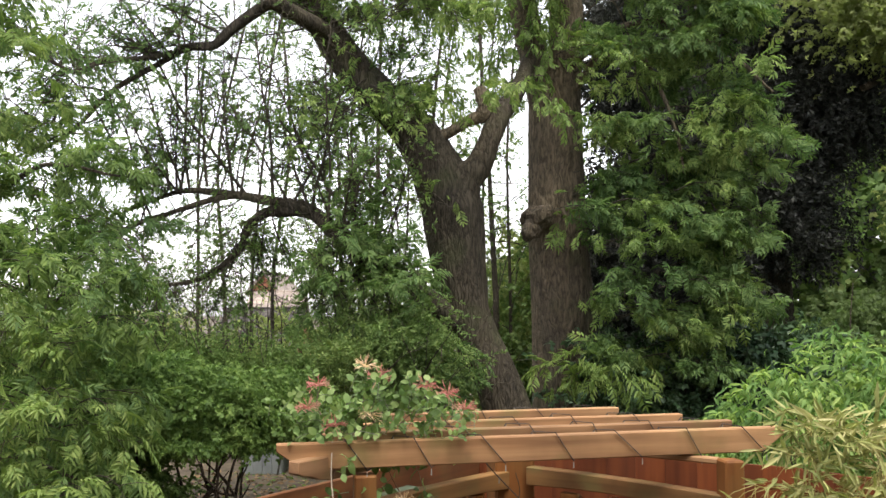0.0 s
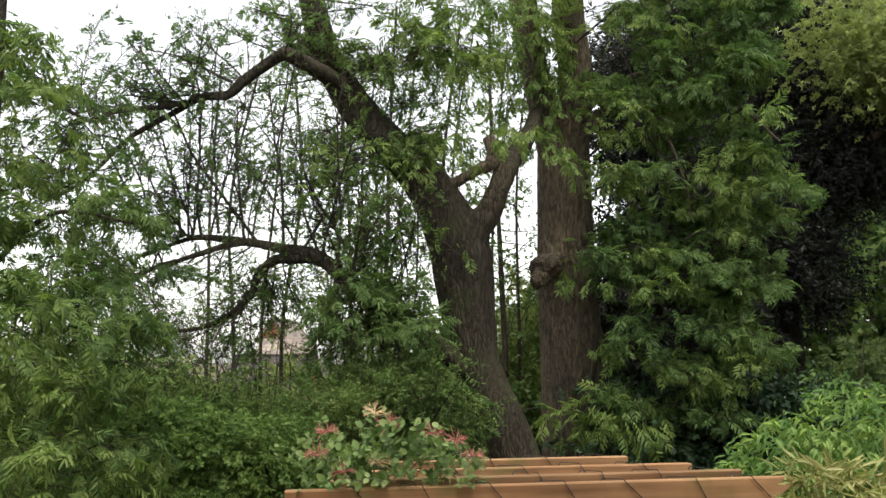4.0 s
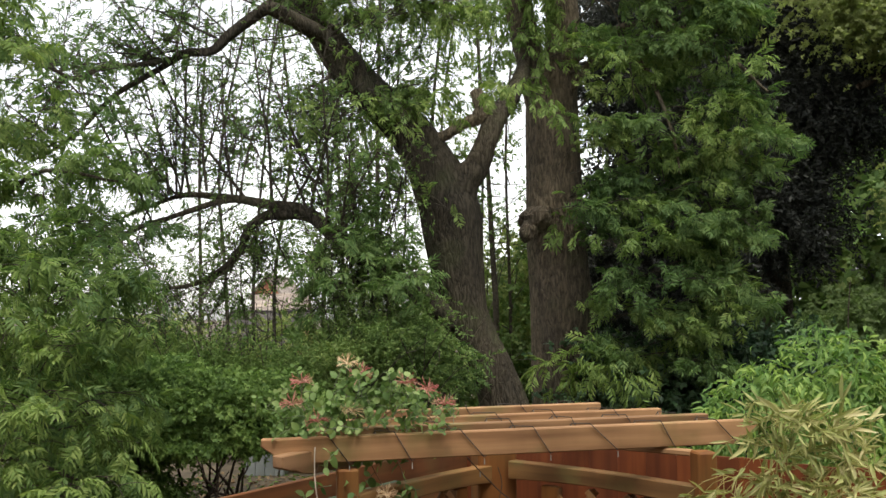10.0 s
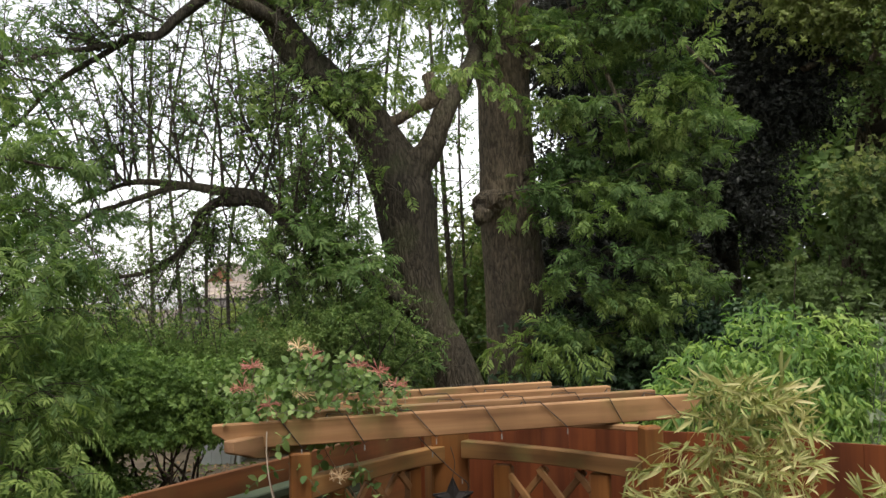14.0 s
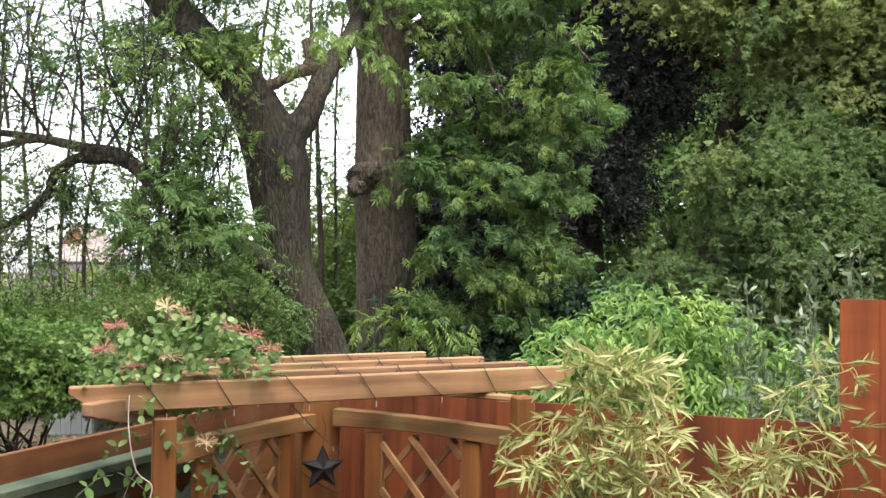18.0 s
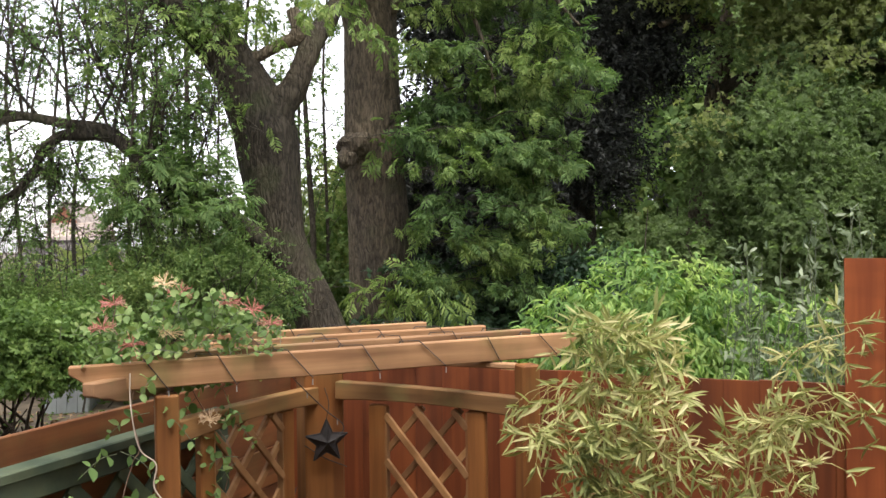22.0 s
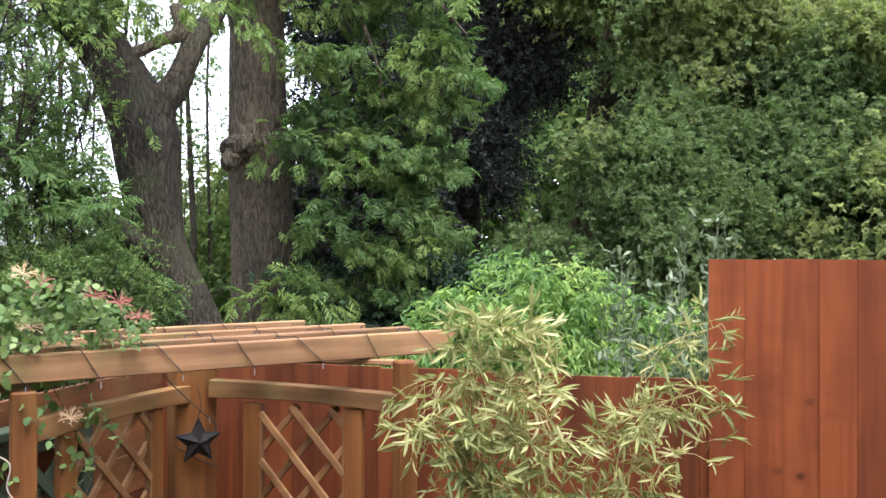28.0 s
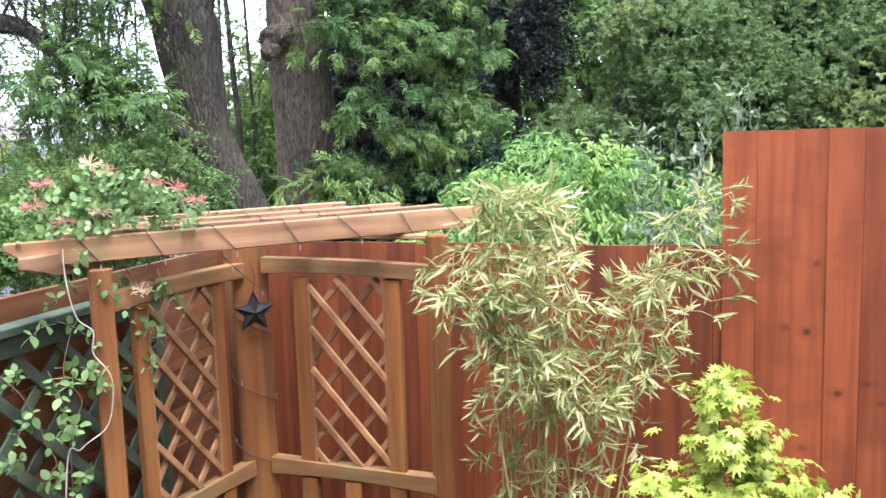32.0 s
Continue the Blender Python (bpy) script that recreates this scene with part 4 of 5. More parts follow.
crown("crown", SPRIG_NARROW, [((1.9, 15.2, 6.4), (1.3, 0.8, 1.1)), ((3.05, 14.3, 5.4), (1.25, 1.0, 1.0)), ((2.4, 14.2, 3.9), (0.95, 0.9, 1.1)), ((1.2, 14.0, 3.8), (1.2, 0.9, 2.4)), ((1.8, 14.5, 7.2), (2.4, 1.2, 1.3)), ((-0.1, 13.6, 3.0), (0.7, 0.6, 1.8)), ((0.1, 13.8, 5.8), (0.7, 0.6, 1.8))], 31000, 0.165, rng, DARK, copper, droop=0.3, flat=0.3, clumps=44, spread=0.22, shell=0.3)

evergreen = thing("evergreen_shrub", pose(0, 0, 0), "dark glossy evergreen shrub below the ash", "shrub")
limb("trunk", [(0.7, 11.6, -0.15), (0.7, 11.6, 0.9), (0.75, 11.6, 1.8)], 0.06, 0.03, evergreen, rng, TWIG, sides=8)
crown("crown", SPRIG, [((0.6, 11.4, 1.15), (1.2, 0.7, 0.7)), ((1.7, 11.8, 1.2), (0.8, 0.6, 0.65))], 5500, 0.15, rng, HOLLY, evergreen, flat=0.5, clumps=30)

oak = thing("oak_tree", pose(0, 0, 0), "broad oak tree with fresh green leaves", "tree")
limb("trunk", [(4.3, 14.6, -0.15), (4.3, 14.6, 2.0), (4.6, 14.6, 4.4), (5.2, 14.5, 7.5)], 0.26, 0.14, oak, rng)
limb("limb", [(4.6, 14.5, 4.2), (5.6, 13.9, 4.9), (7.2, 13.4, 5.0), (9.0, 13.0, 5.4)], 0.12, 0.05, oak, rng, sides=10)
limb("limb", [(5.0, 14.5, 5.4), (3.9, 13.8, 5.6), (3.4, 13.4, 5.4)], 0.1, 0.05, oak, rng, sides=10)
limb("limb", [(4.7, 14.5, 4.6), (5.1, 13.2, 4.75), (5.9, 12.6, 4.7), (6.8, 12.2, 4.45)], 0.1, 0.04, oak, rng, TWIG, sides=10)
limb("limb", [(6.4, 13.6, 4.9), (7.2, 12.2, 5.1), (8.2, 11.6, 5.25), (9.4, 11.2, 5.2)], 0.07, 0.03, oak, rng, TWIG, sides=8)
OAK_BALLS = [((4.7, 12.7, 3.3), (0.95, 0.8, 0.9)), ((4.8, 13.2, 6.0), (1.0, 0.8, 1.0)), ((6.3, 13.2, 4.4), (1.7, 1.2, 1.5)), ((6.0, 13.2, 6.3), (1.9, 1.2, 0.9)), ((8.5, 12.5, 5.2), (2.2, 1.4, 1.7)), ((7.0, 12.2, 2.9), (2.1, 1.1, 1.2)), ((10.5, 11.3, 4.6), (1.8, 1.4, 2.2)), ((7.9, 11.5, 4.4), (1.6, 0.6, 1.3))]
C, D = in_balls(OAK_BALLS, 540, rng)
D = D * (0.7, 0.7, 0.15) + np.array((0, -0.75, -0.05))
# high and right-hand boughs mostly take the paler leaf: light painted by place
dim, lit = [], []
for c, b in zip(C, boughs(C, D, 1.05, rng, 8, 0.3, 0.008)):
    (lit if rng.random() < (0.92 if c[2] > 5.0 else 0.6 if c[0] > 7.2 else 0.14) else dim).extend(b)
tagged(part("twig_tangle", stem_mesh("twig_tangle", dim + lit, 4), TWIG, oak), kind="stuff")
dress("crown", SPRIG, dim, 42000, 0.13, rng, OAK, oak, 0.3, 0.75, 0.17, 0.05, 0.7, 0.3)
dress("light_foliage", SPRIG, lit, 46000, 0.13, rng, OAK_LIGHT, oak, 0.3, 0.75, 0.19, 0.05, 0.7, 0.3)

thicket = thing("hazel_thicket", pose(0, 0, 0), "dense green thicket beneath the oak", "shrub")
starts = np.stack([rng.uniform(2.4, 9, 40), rng.uniform(12.0, 13.5, 40), np.full(40, -0.15)], 1)
shoots("stem_tangle", starts, 1.8 + 1.5 * rng.random(40), thicket, rng, 0.025, 0.2)
crown("crown", SPRIG, [((3.4, 12.8, 1.5), (1.2, 0.8, 0.9)), ((5.5, 12.2, 1.6), (1.6, 0.8, 1.1)), ((8.2, 11.5, 1.6), (1.6, 0.9, 1.1)), ((5.0, 11.8, 2.4), (0.8, 0.6, 0.7)), ((10.5, 10.3, 1.8), (1.5, 0.9, 1.3))], 17000, 0.14, rng, OAK, thicket, flat=0.7, clumps=26, spread=0.3, squash=0.6)

hawthorn = thing("hawthorn", pose(0, 0, 0), "hawthorn with white blossom clusters", "tree")
limb("trunk", [(8.4, 9.6, -0.15), (8.3, 9.6, 1.2), (8.3, 9.7, 2.6)], 0.09, 0.05, hawthorn, rng, TWIG, sides=8)
crown("crown", SPRIG, [((7.9, 9.5, 2.6), (1.3, 1.0, 1.1)), ((9.2, 9.0, 3.2), (1.3, 1.0, 1.4))], 4600, 0.16, rng, OAK_LIGHT, hawthorn, flat=0.4, clumps=40)
crown("blossom", sprig(9, 0.9, rng, 0.4), [((7.8, 9.2, 2.5), (1.2, 0.9, 0.9)), ((9.0, 8.7, 2.9), (1.1, 0.9, 1.1))], 330, 0.07, rng, BLOSSOM, hawthorn, flat=0.3, clumps=60, spread=0.1, shell=0.7)

# young ash near the side fence
ash_c = thing("young_ash", pose(0, 0, 0), "young ash with light green feathery leaves", "tree", "ash trees")
limb("trunk", [(-4.6, 5.4, -0.15), (-4.5, 5.4, 1.5), (-4.6, 5.5, 3.2), (-4.7, 5.6, 5.2)], 0.09, 0.03, ash_c, rng, TWIG, sides=10)
limb("limb", [(-4.55, 5.4, 1.0), (-4.0, 5.2, 1.25), (-3.3, 5.0, 1.15)], 0.025, 0.008, ash_c, rng, TWIG, sides=6)
limb("limb", [(-4.5, 5.4, 1.9), (-4.0, 5.3, 2.1), (-3.4, 5.1, 2.0)], 0.025, 0.008, ash_c, rng, TWIG, sides=6)
limb("limb", [(-4.6, 5.5, 2.8), (-4.0, 5.4, 3.2), (-3.3, 5.3, 3.1)], 0.025, 0.008, ash_c, rng, TWIG, sides=6)
YOUNG = [((-3.9, 5.4, 3.0), (0.5, 0.45, 0.45)), ((-3.7, 5.2, 2.2), (0.6, 0.5, 0.4)), ((-3.6, 5.0, 1.65), (0.5, 0.45, 0.4)), ((-3.3, 4.9, 1.1), (0.4, 0.35, 0.22)), ((-4.6, 5.6, 4.0), (0.6, 0.5, 0.6)), ((-3.2, 4.6, 0.85), (0.35, 0.3, 0.12)), ((-4.3, 5.3, 1.8), (0.6, 0.5, 1.0)), ((-4.3, 5.6, 3.3), (0.4, 0.4, 0.4))]
C, D = in_balls(YOUNG, 125, rng)
young = [q for b in boughs(C, D * (0.8, 0.6, 0.3) + np.array((0.35, -0.25, 0.05)), 0.5, rng, 6, 0.3, 0.005) for q in b]
tagged(part("twig_tangle", stem_mesh("twig_tangle", young, 4), TWIG, ash_c), kind="stuff")
dress("crown", PINNATE, young, 2300, 0.13, rng, ASH_LIGHT, ash_c, 0.25, 0.65, 0.03, 0.2, 1.0, 1.2, 0.7)
dress("dark_foliage", PINNATE, young, 900, 0.12, rng, ASH, ash_c, 0.3, 0.7, 0.06, 0.1, 1.0, 0.8, 0.6)

privet = thing("dense_shrub", pose(0, 0, 0), "dense dark green shrub with thin bare stems below", "shrub")
starts = np.stack([rng.uniform(-4.4, -2.9, 16), rng.uniform(6.8, 7.5, 16), np.full(16, -0.15)], 1)
shoots("stem_tangle", starts, 1.0 + 0.5 * rng.random(16), privet, rng, 0.03, 0.25, material=DARK_TWIG)
crown("crown", SPRIG, [((-3.75, 7.1, 1.35), (0.85, 0.7, 0.45)), ((-4.5, 6.9, 1.2), (0.8, 0.6, 0.7)), ((-2.95, 7.2, 1.35), (0.5, 0.5, 0.35)), ((-4.2, 6.6, 0.6), (0.7, 0.5, 0.5))], 15000, 0.075, rng, SHRUB, privet, flat=0.75, clumps=60, spread=0.17, squash=0.5)

willow = thing("twiggy_shrub", pose(0, 0, 0), "tangle of thin arching twigs with small leaves", "shrub")
starts = np.stack([rng.uniform(-6.2, -1.9, 130), rng.uniform(8.6, 9.8, 130), rng.uniform(0.5, 1.2, 130)], 1)
shoots("twig_tangle", starts, 0.9 + 1.3 * rng.random(130), willow, rng, 0.011, 0.5)
crown("crown", SPRIG_NARROW, [((-2.5, 8.8, 1.75), (1.0, 0.6, 0.5)), ((-4.4, 8.7, 1.5), (1.3, 0.6, 0.42))], 7500, 0.085, rng, FAR, willow, flat=0.4, clumps=60, spread=0.18, shell=0.2)
crown("light_foliage", SPRIG_NARROW, [((-4.0, 9.6, 3.0), (1.2, 0.5, 0.35)), ((-5.3, 9.3, 2.5), (0.9, 0.5, 0.6)), ((-2.7, 9.5, 2.6), (0.5, 0.4, 0.5)), ((-5.9, 8.8, 3.2), (0.6, 0.4, 0.7))], 2900, 0.06, rng, FAR, willow, flat=0.4, clumps=120, spread=0.12, shell=0.05)

for i in range(8):
    x = -5.6 + 0.55 * i + 0.2 * rng.normal()
    sapling = thing("sapling", pose(0, 0, 0), "thin upright sapling with sparse small leaves", "tree", "saplings")
    foot = np.array((x, 13.0 + rng.random(), -0.15))
    limb("trunk", [foot, foot + (0.1 * rng.normal(), 0, 2.5), foot + (0.2 * rng.normal(), 0, 5.2), foot + (0.3 * rng.normal(), 0, 7.5)], 0.035, 0.012, sapling, rng, TWIG, sides=6, steps=5)
    _, lines = shoots("twig_tangle", [foot + (0, 0, 1.5 + 0.28 * k) for k in range(20)], 0.5 + 0.8 * rng.random(20), sapling, rng, 0.009, 1.1)
    dress("crown", TWIGGY, lines, 650, 0.085, rng, FAR, sapling, 0.2, 0.4, 0.1)

behind = [([(x, 13.2 + 0.3 * k, -0.15), (x + 0.06 * rng.normal(), 13.2 + 0.3 * k, 2.6), (x + 0.15 * rng.normal(), 13.2 + 0.3 * k, 5.0), (x + 0.25 * rng.normal(), 13.2 + 0.3 * k, 7.6)], 0.036, 30) for k, x in enumerate((-2.7, -4.5, -5.6, -6.6, -7.4))]
for line, r0, seed_twigs in behind + list((([(-1.88, 13.0, -0.15), (-1.87, 13.0, 2.12), (-1.92, 13.0, 3.23), (-1.97, 13.0, 4.35), (-2.08, 13.0, 5.95), (-2.1, 13.0, 7.6)], 0.055, 26), ([(-3.75, 13.0, -0.15), (-3.72, 13.0, 3.07), (-3.7, 13.0, 4.55), (-3.68, 13.0, 6.1), (-3.6, 13.0, 7.8)], 0.045, 22))):
    pole = thing("sapling", pose(0, 0, 0), "slender grey sapling with thin level twigs", "tree", "saplings")
    limb("trunk", line, r0, 0.02, pole, rng, TWIG, sides=8, steps=5)
    q = smooth_line(line, 12)
    lines = []
    for k in range(seed_twigs):
        lines += branching(q[int(len(q) * (0.35 + 0.6 * k / seed_twigs))], (rng.normal(), 0.4 * rng.normal(), 0.25 * rng.normal() - 0.05), rng.uniform(0.5, 1.1), 0.009, 1, 0.2)
    tagged(part("twig_tangle", stem_mesh("twig_tangle", lines, 4), TWIG, pole), kind="stuff")
    dress("crown", TWIGGY, lines, 210, 0.07, rng, FAR, pole, 0.2, 0.4, 0.05)

# high fill in the same lit-toned leaf colour
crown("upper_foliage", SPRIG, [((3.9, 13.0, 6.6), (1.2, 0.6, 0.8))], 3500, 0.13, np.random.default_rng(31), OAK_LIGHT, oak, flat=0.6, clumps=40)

# ---- distance: woods and houses ----
woods = thing("far_woods", pose(0, 0, 0), "distant woodland behind the garden trees", "trees", kind="stuff")
balls = []
for i in range(26):
    x = -2 + 1.25 * i
    balls.append(((x, 26 - 0.35 * max(0, x - 4) + rng.normal(), 2.0 + rng.normal() * 0.4), (2.0, 1.2, 2.3)))
for i in range(18):
    x = 4 + 1.6 * i
    balls.append(((x, 27 - 0.4 * max(0, x - 4) + rng.normal(), 6.5 + rng.normal() * 0.8), (2.4, 1.4, 2.8)))
balls += [((6.7, 23.5, 4.6), (1.7, 1.0, 2.2)), ((8.0, 24.5, 9.6), (2.4, 1.2, 2.2)), ((4.6, 24.5, 9.4), (2.2, 1.2, 2.4))]
crown("foliage", SPRIG, balls, 27000, 0.55, rng, FAR, woods, flat=0.4, clumps=40, spread=0.24, shell=0.3)
hedge = thing("far_hedge", pose(0, 0, 0), "light green hedges and bushes below the ash limbs", "hedge", kind="stuff")
crown("foliage", SPRIG, [((-4.5 - 1.1 * i, 13.0 + 0.5 * (i % 3), 0.6 + 0.2 * (i % 2)), (1.1, 0.8, 0.75)) for i in range(8)] + [((-1.3, 14.0, 1.5), (0.8, 0.8, 1.6)), ((-2.4, 13.6, 1.2), (1.0, 0.8, 1.3)), ((-0.6, 16.0, 2.2), (0.8, 0.8, 2.2))] + [((-12.6 - 1.5 * i, 20.5, 1.2 + 0.3 * (i % 2)), (1.2, 0.9, 1.4)) for i in range(5)], 11000, 0.2, rng, FAR, hedge, flat=0.4, clumps=40)
crown("foliage", SPRIG, [((-1.9, 15.5, 1.9), (1.0, 0.8, 1.7)), ((-1.0, 15.0, 1.8), (0.8, 0.8, 1.8)), ((-1.6, 15.2, 3.0), (0.5, 0.5, 0.7)), ((-3.4, 15.5, 1.6), (1.2, 0.8, 1.3))], 3200, 0.17, rng, OAK_LIGHT, hedge, flat=0.4, clumps=60, spread=0.16, shell=0.2)
crown("foliage", SPRIG, [((-5.2 - 1.2 * i, 15.5, 1.0 + 0.25 * (i % 2)), (1.0, 0.8, 1.0)) for i in range(5)], 3500, 0.16, rng, OAK_LIGHT, hedge, flat=0.4, clumps=60, spread=0.16, shell=0.2)

# ---- houses seen through the branches ----
def gable_house(name, m, w, d, eave, ridge, wall_mat, roof_mat, label, course, windows=()):
    """A block with a pitched roof, the ridge along x, roof courses proud of one another."""
    h = thing(name, m, label, "house")
    bm = bmesh.new()
    pts = [(-d / 2, 0), (d / 2, 0), (d / 2, eave), (0, ridge - 0.1), (-d / 2, eave)]
    a = [bm.verts.new((-w / 2, y, z)) for y, z in pts]
    b = [bm.verts.new((w / 2, y, z)) for y, z in pts]
    bm.faces.new(a[::-1])
    bm.faces.new(b)
    for i in range(5):
        bm.faces.new((a[i], a[(i + 1) % 5], b[(i + 1) % 5], b[i]))
    bmesh.ops.recalc_face_normals(bm, faces=bm.faces[:])
    part("wall", bm, wall_mat, h)
    run = math.hypot(d / 2 + 0.3, ridge - eave + 0.15)
    tilt = math.degrees(math.atan2(ridge - eave, d / 2))
    for s in (-1, 1):
        roof = part("roof", block(-w / 2 - 0.15, w / 2 + 0.15, 0, run, -0.06, 0.0, 0), roof_mat, h, m=pose(0, 0, ridge, 0, 0, 0 if s > 0 else 180) @ pose(0, 0, 0, -tilt, 0, 0))
        n = int(run / course)
        me = bpy.data.meshes.new("roof_course")
        bm = block(-w / 2 - 0.15, w / 2 + 0.15, 0, course * 1.04, 0, 0.03, 0)
        bm.to_mesh(me)
        bm.free()
        me.materials.append(roof_mat)
        for i in range(n):
            part("roof_course", me, roof_mat, roof, m=pose(0, i * course, 0.004, -3, 0, 0))
    part("ridge", block(-w / 2 - 0.15, w / 2 + 0.15, -0.09, 0.09, ridge - 0.03, ridge + 0.05, 0.03), roof_mat, h)
    for x, z, ww, hh in windows:
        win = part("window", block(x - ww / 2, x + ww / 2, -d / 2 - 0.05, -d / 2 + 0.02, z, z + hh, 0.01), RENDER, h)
        for k in (-1, 1):
            part("pane", block(x + k * ww / 4 - ww / 5, x + k * ww / 4 + ww / 5, -d / 2 - 0.062, -d / 2 - 0.054, z + 0.08, z + hh - 0.08, 0), PANE, win)
    return h


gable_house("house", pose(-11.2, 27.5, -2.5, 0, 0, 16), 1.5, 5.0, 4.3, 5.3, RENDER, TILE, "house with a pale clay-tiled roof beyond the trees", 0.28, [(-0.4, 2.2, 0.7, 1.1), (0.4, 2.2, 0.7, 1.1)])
gable_house("brick_house", pose(-12.75, 31.0, -2.5, 0, 0, 100), 4.0, 0.9, 5.5, 6.05, BRICK, TILE, "narrow red brick gable behind the pale roof", 0.28, [])
gable_house("outbuilding", pose(-9.5, 22.5, -0.12, 0, 0, 8), 1.9, 3.6, 1.3, 2.36, BRICK, SLATE, "low outbuilding with a grey slate roof", 0.2, [(-0.4, 0.2, 0.9, 0.8)])
shed = thing("garden_shed", pose(-4.75, 12.0, -0.12, 0, 0, 12), "small pale shed behind the shrub", "shed")
for i in range(4):
    part("board", block(-0.6 + i * 0.135, -0.47 + i * 0.135, -0.02, 0.0, 0, 1.0, 0.004), SHED, shed)
part("wall", block(-0.62, -0.05, 0.004, 0.9, 0, 1.0, 0), SHED, shed)
part("roof", block(-0.7, 0.02, -0.12, 1.0, 1.0, 1.06), SLATE, shed)

# ---- bright bush and silver shrub just behind the fences ----
rng = np.random.default_rng(5)
LANCE = blade(0.34, 0.3)
bush = thing("leafy_bush", pose(0, 0, 0), "rounded bush with bright green drooping leaves behind the low fence", "shrub")
starts = np.stack([rng.uniform(0.7, 1.7, 22), rng.uniform(4.4, 5.0, 22), np.full(22, -0.12)], 1)
shoots("stem_tangle", starts, 1.3 + 0.5 * rng.random(22), bush, rng, 0.014, 0.25)
BUSH_BALLS = [((0.38, 4.7, 1.22), (0.25, 0.3, 0.38)), ((0.52, 4.7, 1.3), (0.3, 0.35, 0.42)), ((0.74, 4.7, 1.4), (0.35, 0.4, 0.52)), ((1.02, 4.7, 1.45), (0.4, 0.45, 0.62)), ((1.3, 4.7, 1.45), (0.4, 0.45, 0.6)), ((1.62, 4.7, 1.38), (0.4, 0.45, 0.5)), ((1.95, 4.65, 1.33), (0.3, 0.4, 0.48)), ((1.3, 4.4, 1.1), (0.95, 0.35, 0.5))]


def rosettes(name, balls, n, leaves, size, material, parent, shape, hang=1.5, sink=0.12):
    """Shoot tips over the skins of ellipsoids, each with a whorl of leaves that hang outward."""
    vol = np.array([b[1][0] * b[1][2] for b in balls])
    C, R = np.array([b[0] for b in balls]), np.array([b[1] for b in balls])
    k = rng.choice(len(balls), n, p=vol / vol.sum())
    d = rng.normal(size=(n, 3))
    d[:, 1] = -np.abs(d[:, 1]) * 1.2 + 0.25 * rng.normal(size=n)
    d /= np.linalg.norm(d, axis=1)[:, None]
    tips = C[k] + d * R[k] * (1 - sink * rng.random((n, 1)) ** 2 + 0.05 * rng.normal(size=(n, 1)))
    P = np.repeat(tips, leaves, 0) + rng.normal(size=(n * leaves, 3)) * 0.014
    turn = rng.random(n * leaves) * 2 * np.pi
    W = np.stack([np.cos(turn), np.sin(turn), -hang * (0.4 + rng.random(n * leaves))], 1) + np.repeat(d, leaves, 0) * 0.7
    V, F = scatter(shape, P, W, size * (0.6 + 0.7 * rng.random(len(P))), rng, 0.55, np.array((0, -0.4, 0.2)))
    return part(name, fast_mesh(name, V, F), material, parent)


DROOP_LEAF = oval(0.27, 0.25)
crown("crown", LANCE, BUSH_BALLS, 9000, 0.055, rng, BUSH, bush, droop=1.0, flat=0.5, clumps=130, spread=0.1, shell=0.8, jitter=0.5)
rosettes("foliage", BUSH_BALLS, 1900, 7, 0.056, BUSH, bush, DROOP_LEAF)
rosettes("young_foliage", BUSH_BALLS, 1000, 7, 0.052, BUSH_TIP, bush, DROOP_LEAF, 1.3, 0.04)

silver = thing("silver_shrub", pose(0, 0, 0), "shrub with grey-green silvery leaves beside the tall fence", "shrub", "silver shrubs")
OVAL = oval(0.34, 0.12)


def silver_stems(parent, feet, tops):
    lines, P, W = [], [], []
    for f, t in zip(feet, tops):
        f, t = np.array(f), np.array(t)
        q = smooth_line([f, f * 0.5 + t * 0.5 + rng.normal(size=3) * 0.05, t], 6)
        lines.append((q, 0.003, 0.0015))
        for i in range(3, len(q)):
            for k in range(5):
                P.append(q[i] + rng.normal(size=3) * 0.012)
                W.append(rng.normal(size=3) * 0.7 + (0, 0, 0.5))
    part("stem_tangle", stem_mesh("stem_tangle", lines, 4), STEM, parent)
    V, F = scatter(OVAL, np.array(P), np.array(W), 0.047 * (0.6 + 0.7 * rng.random(len(P))), rng, 0.4)
    part("foliage", fast_mesh("foliage", V, F), SILVER, parent)


n = 34
tops = np.stack([rng.uniform(1.24, 1.9, n), rng.uniform(3.45, 4.1, n), rng.uniform(1.65, 2.1, n)], 1)
tops[:5, 2] += 0.1
silver_stems(silver, np.stack([tops[:, 0] * 0.6 + 0.6, tops[:, 1], np.full(n, 0.8)], 1), tops)
silver_b = thing("silver_shrub", pose(0, 0, 0), "silvery shrub tips showing above the tall fence", "shrub", "silver shrubs")
n = 22
xs = rng.uniform(1.5, 3.6, n)
xs[:8] = rng.uniform(1.66, 1.86, 8)
tops = np.stack([xs, 3.42 - 0.42 * (xs - 1.3) + 0.35 + rng.uniform(0, 0.4, n), rng.uniform(1.85, 2.14, n)], 1)
tops[:8, 2] = rng.uniform(2.16, 2.27, 8)
silver_stems(silver_b, tops * (1, 1, 0) + (0, 0, 1.0), tops)

# ---- bamboo before the back fence ----
bamboo = thing("bamboo", pose(0, 0, 0), "clump of bamboo with thin pale yellow-green leaves", "bamboo")
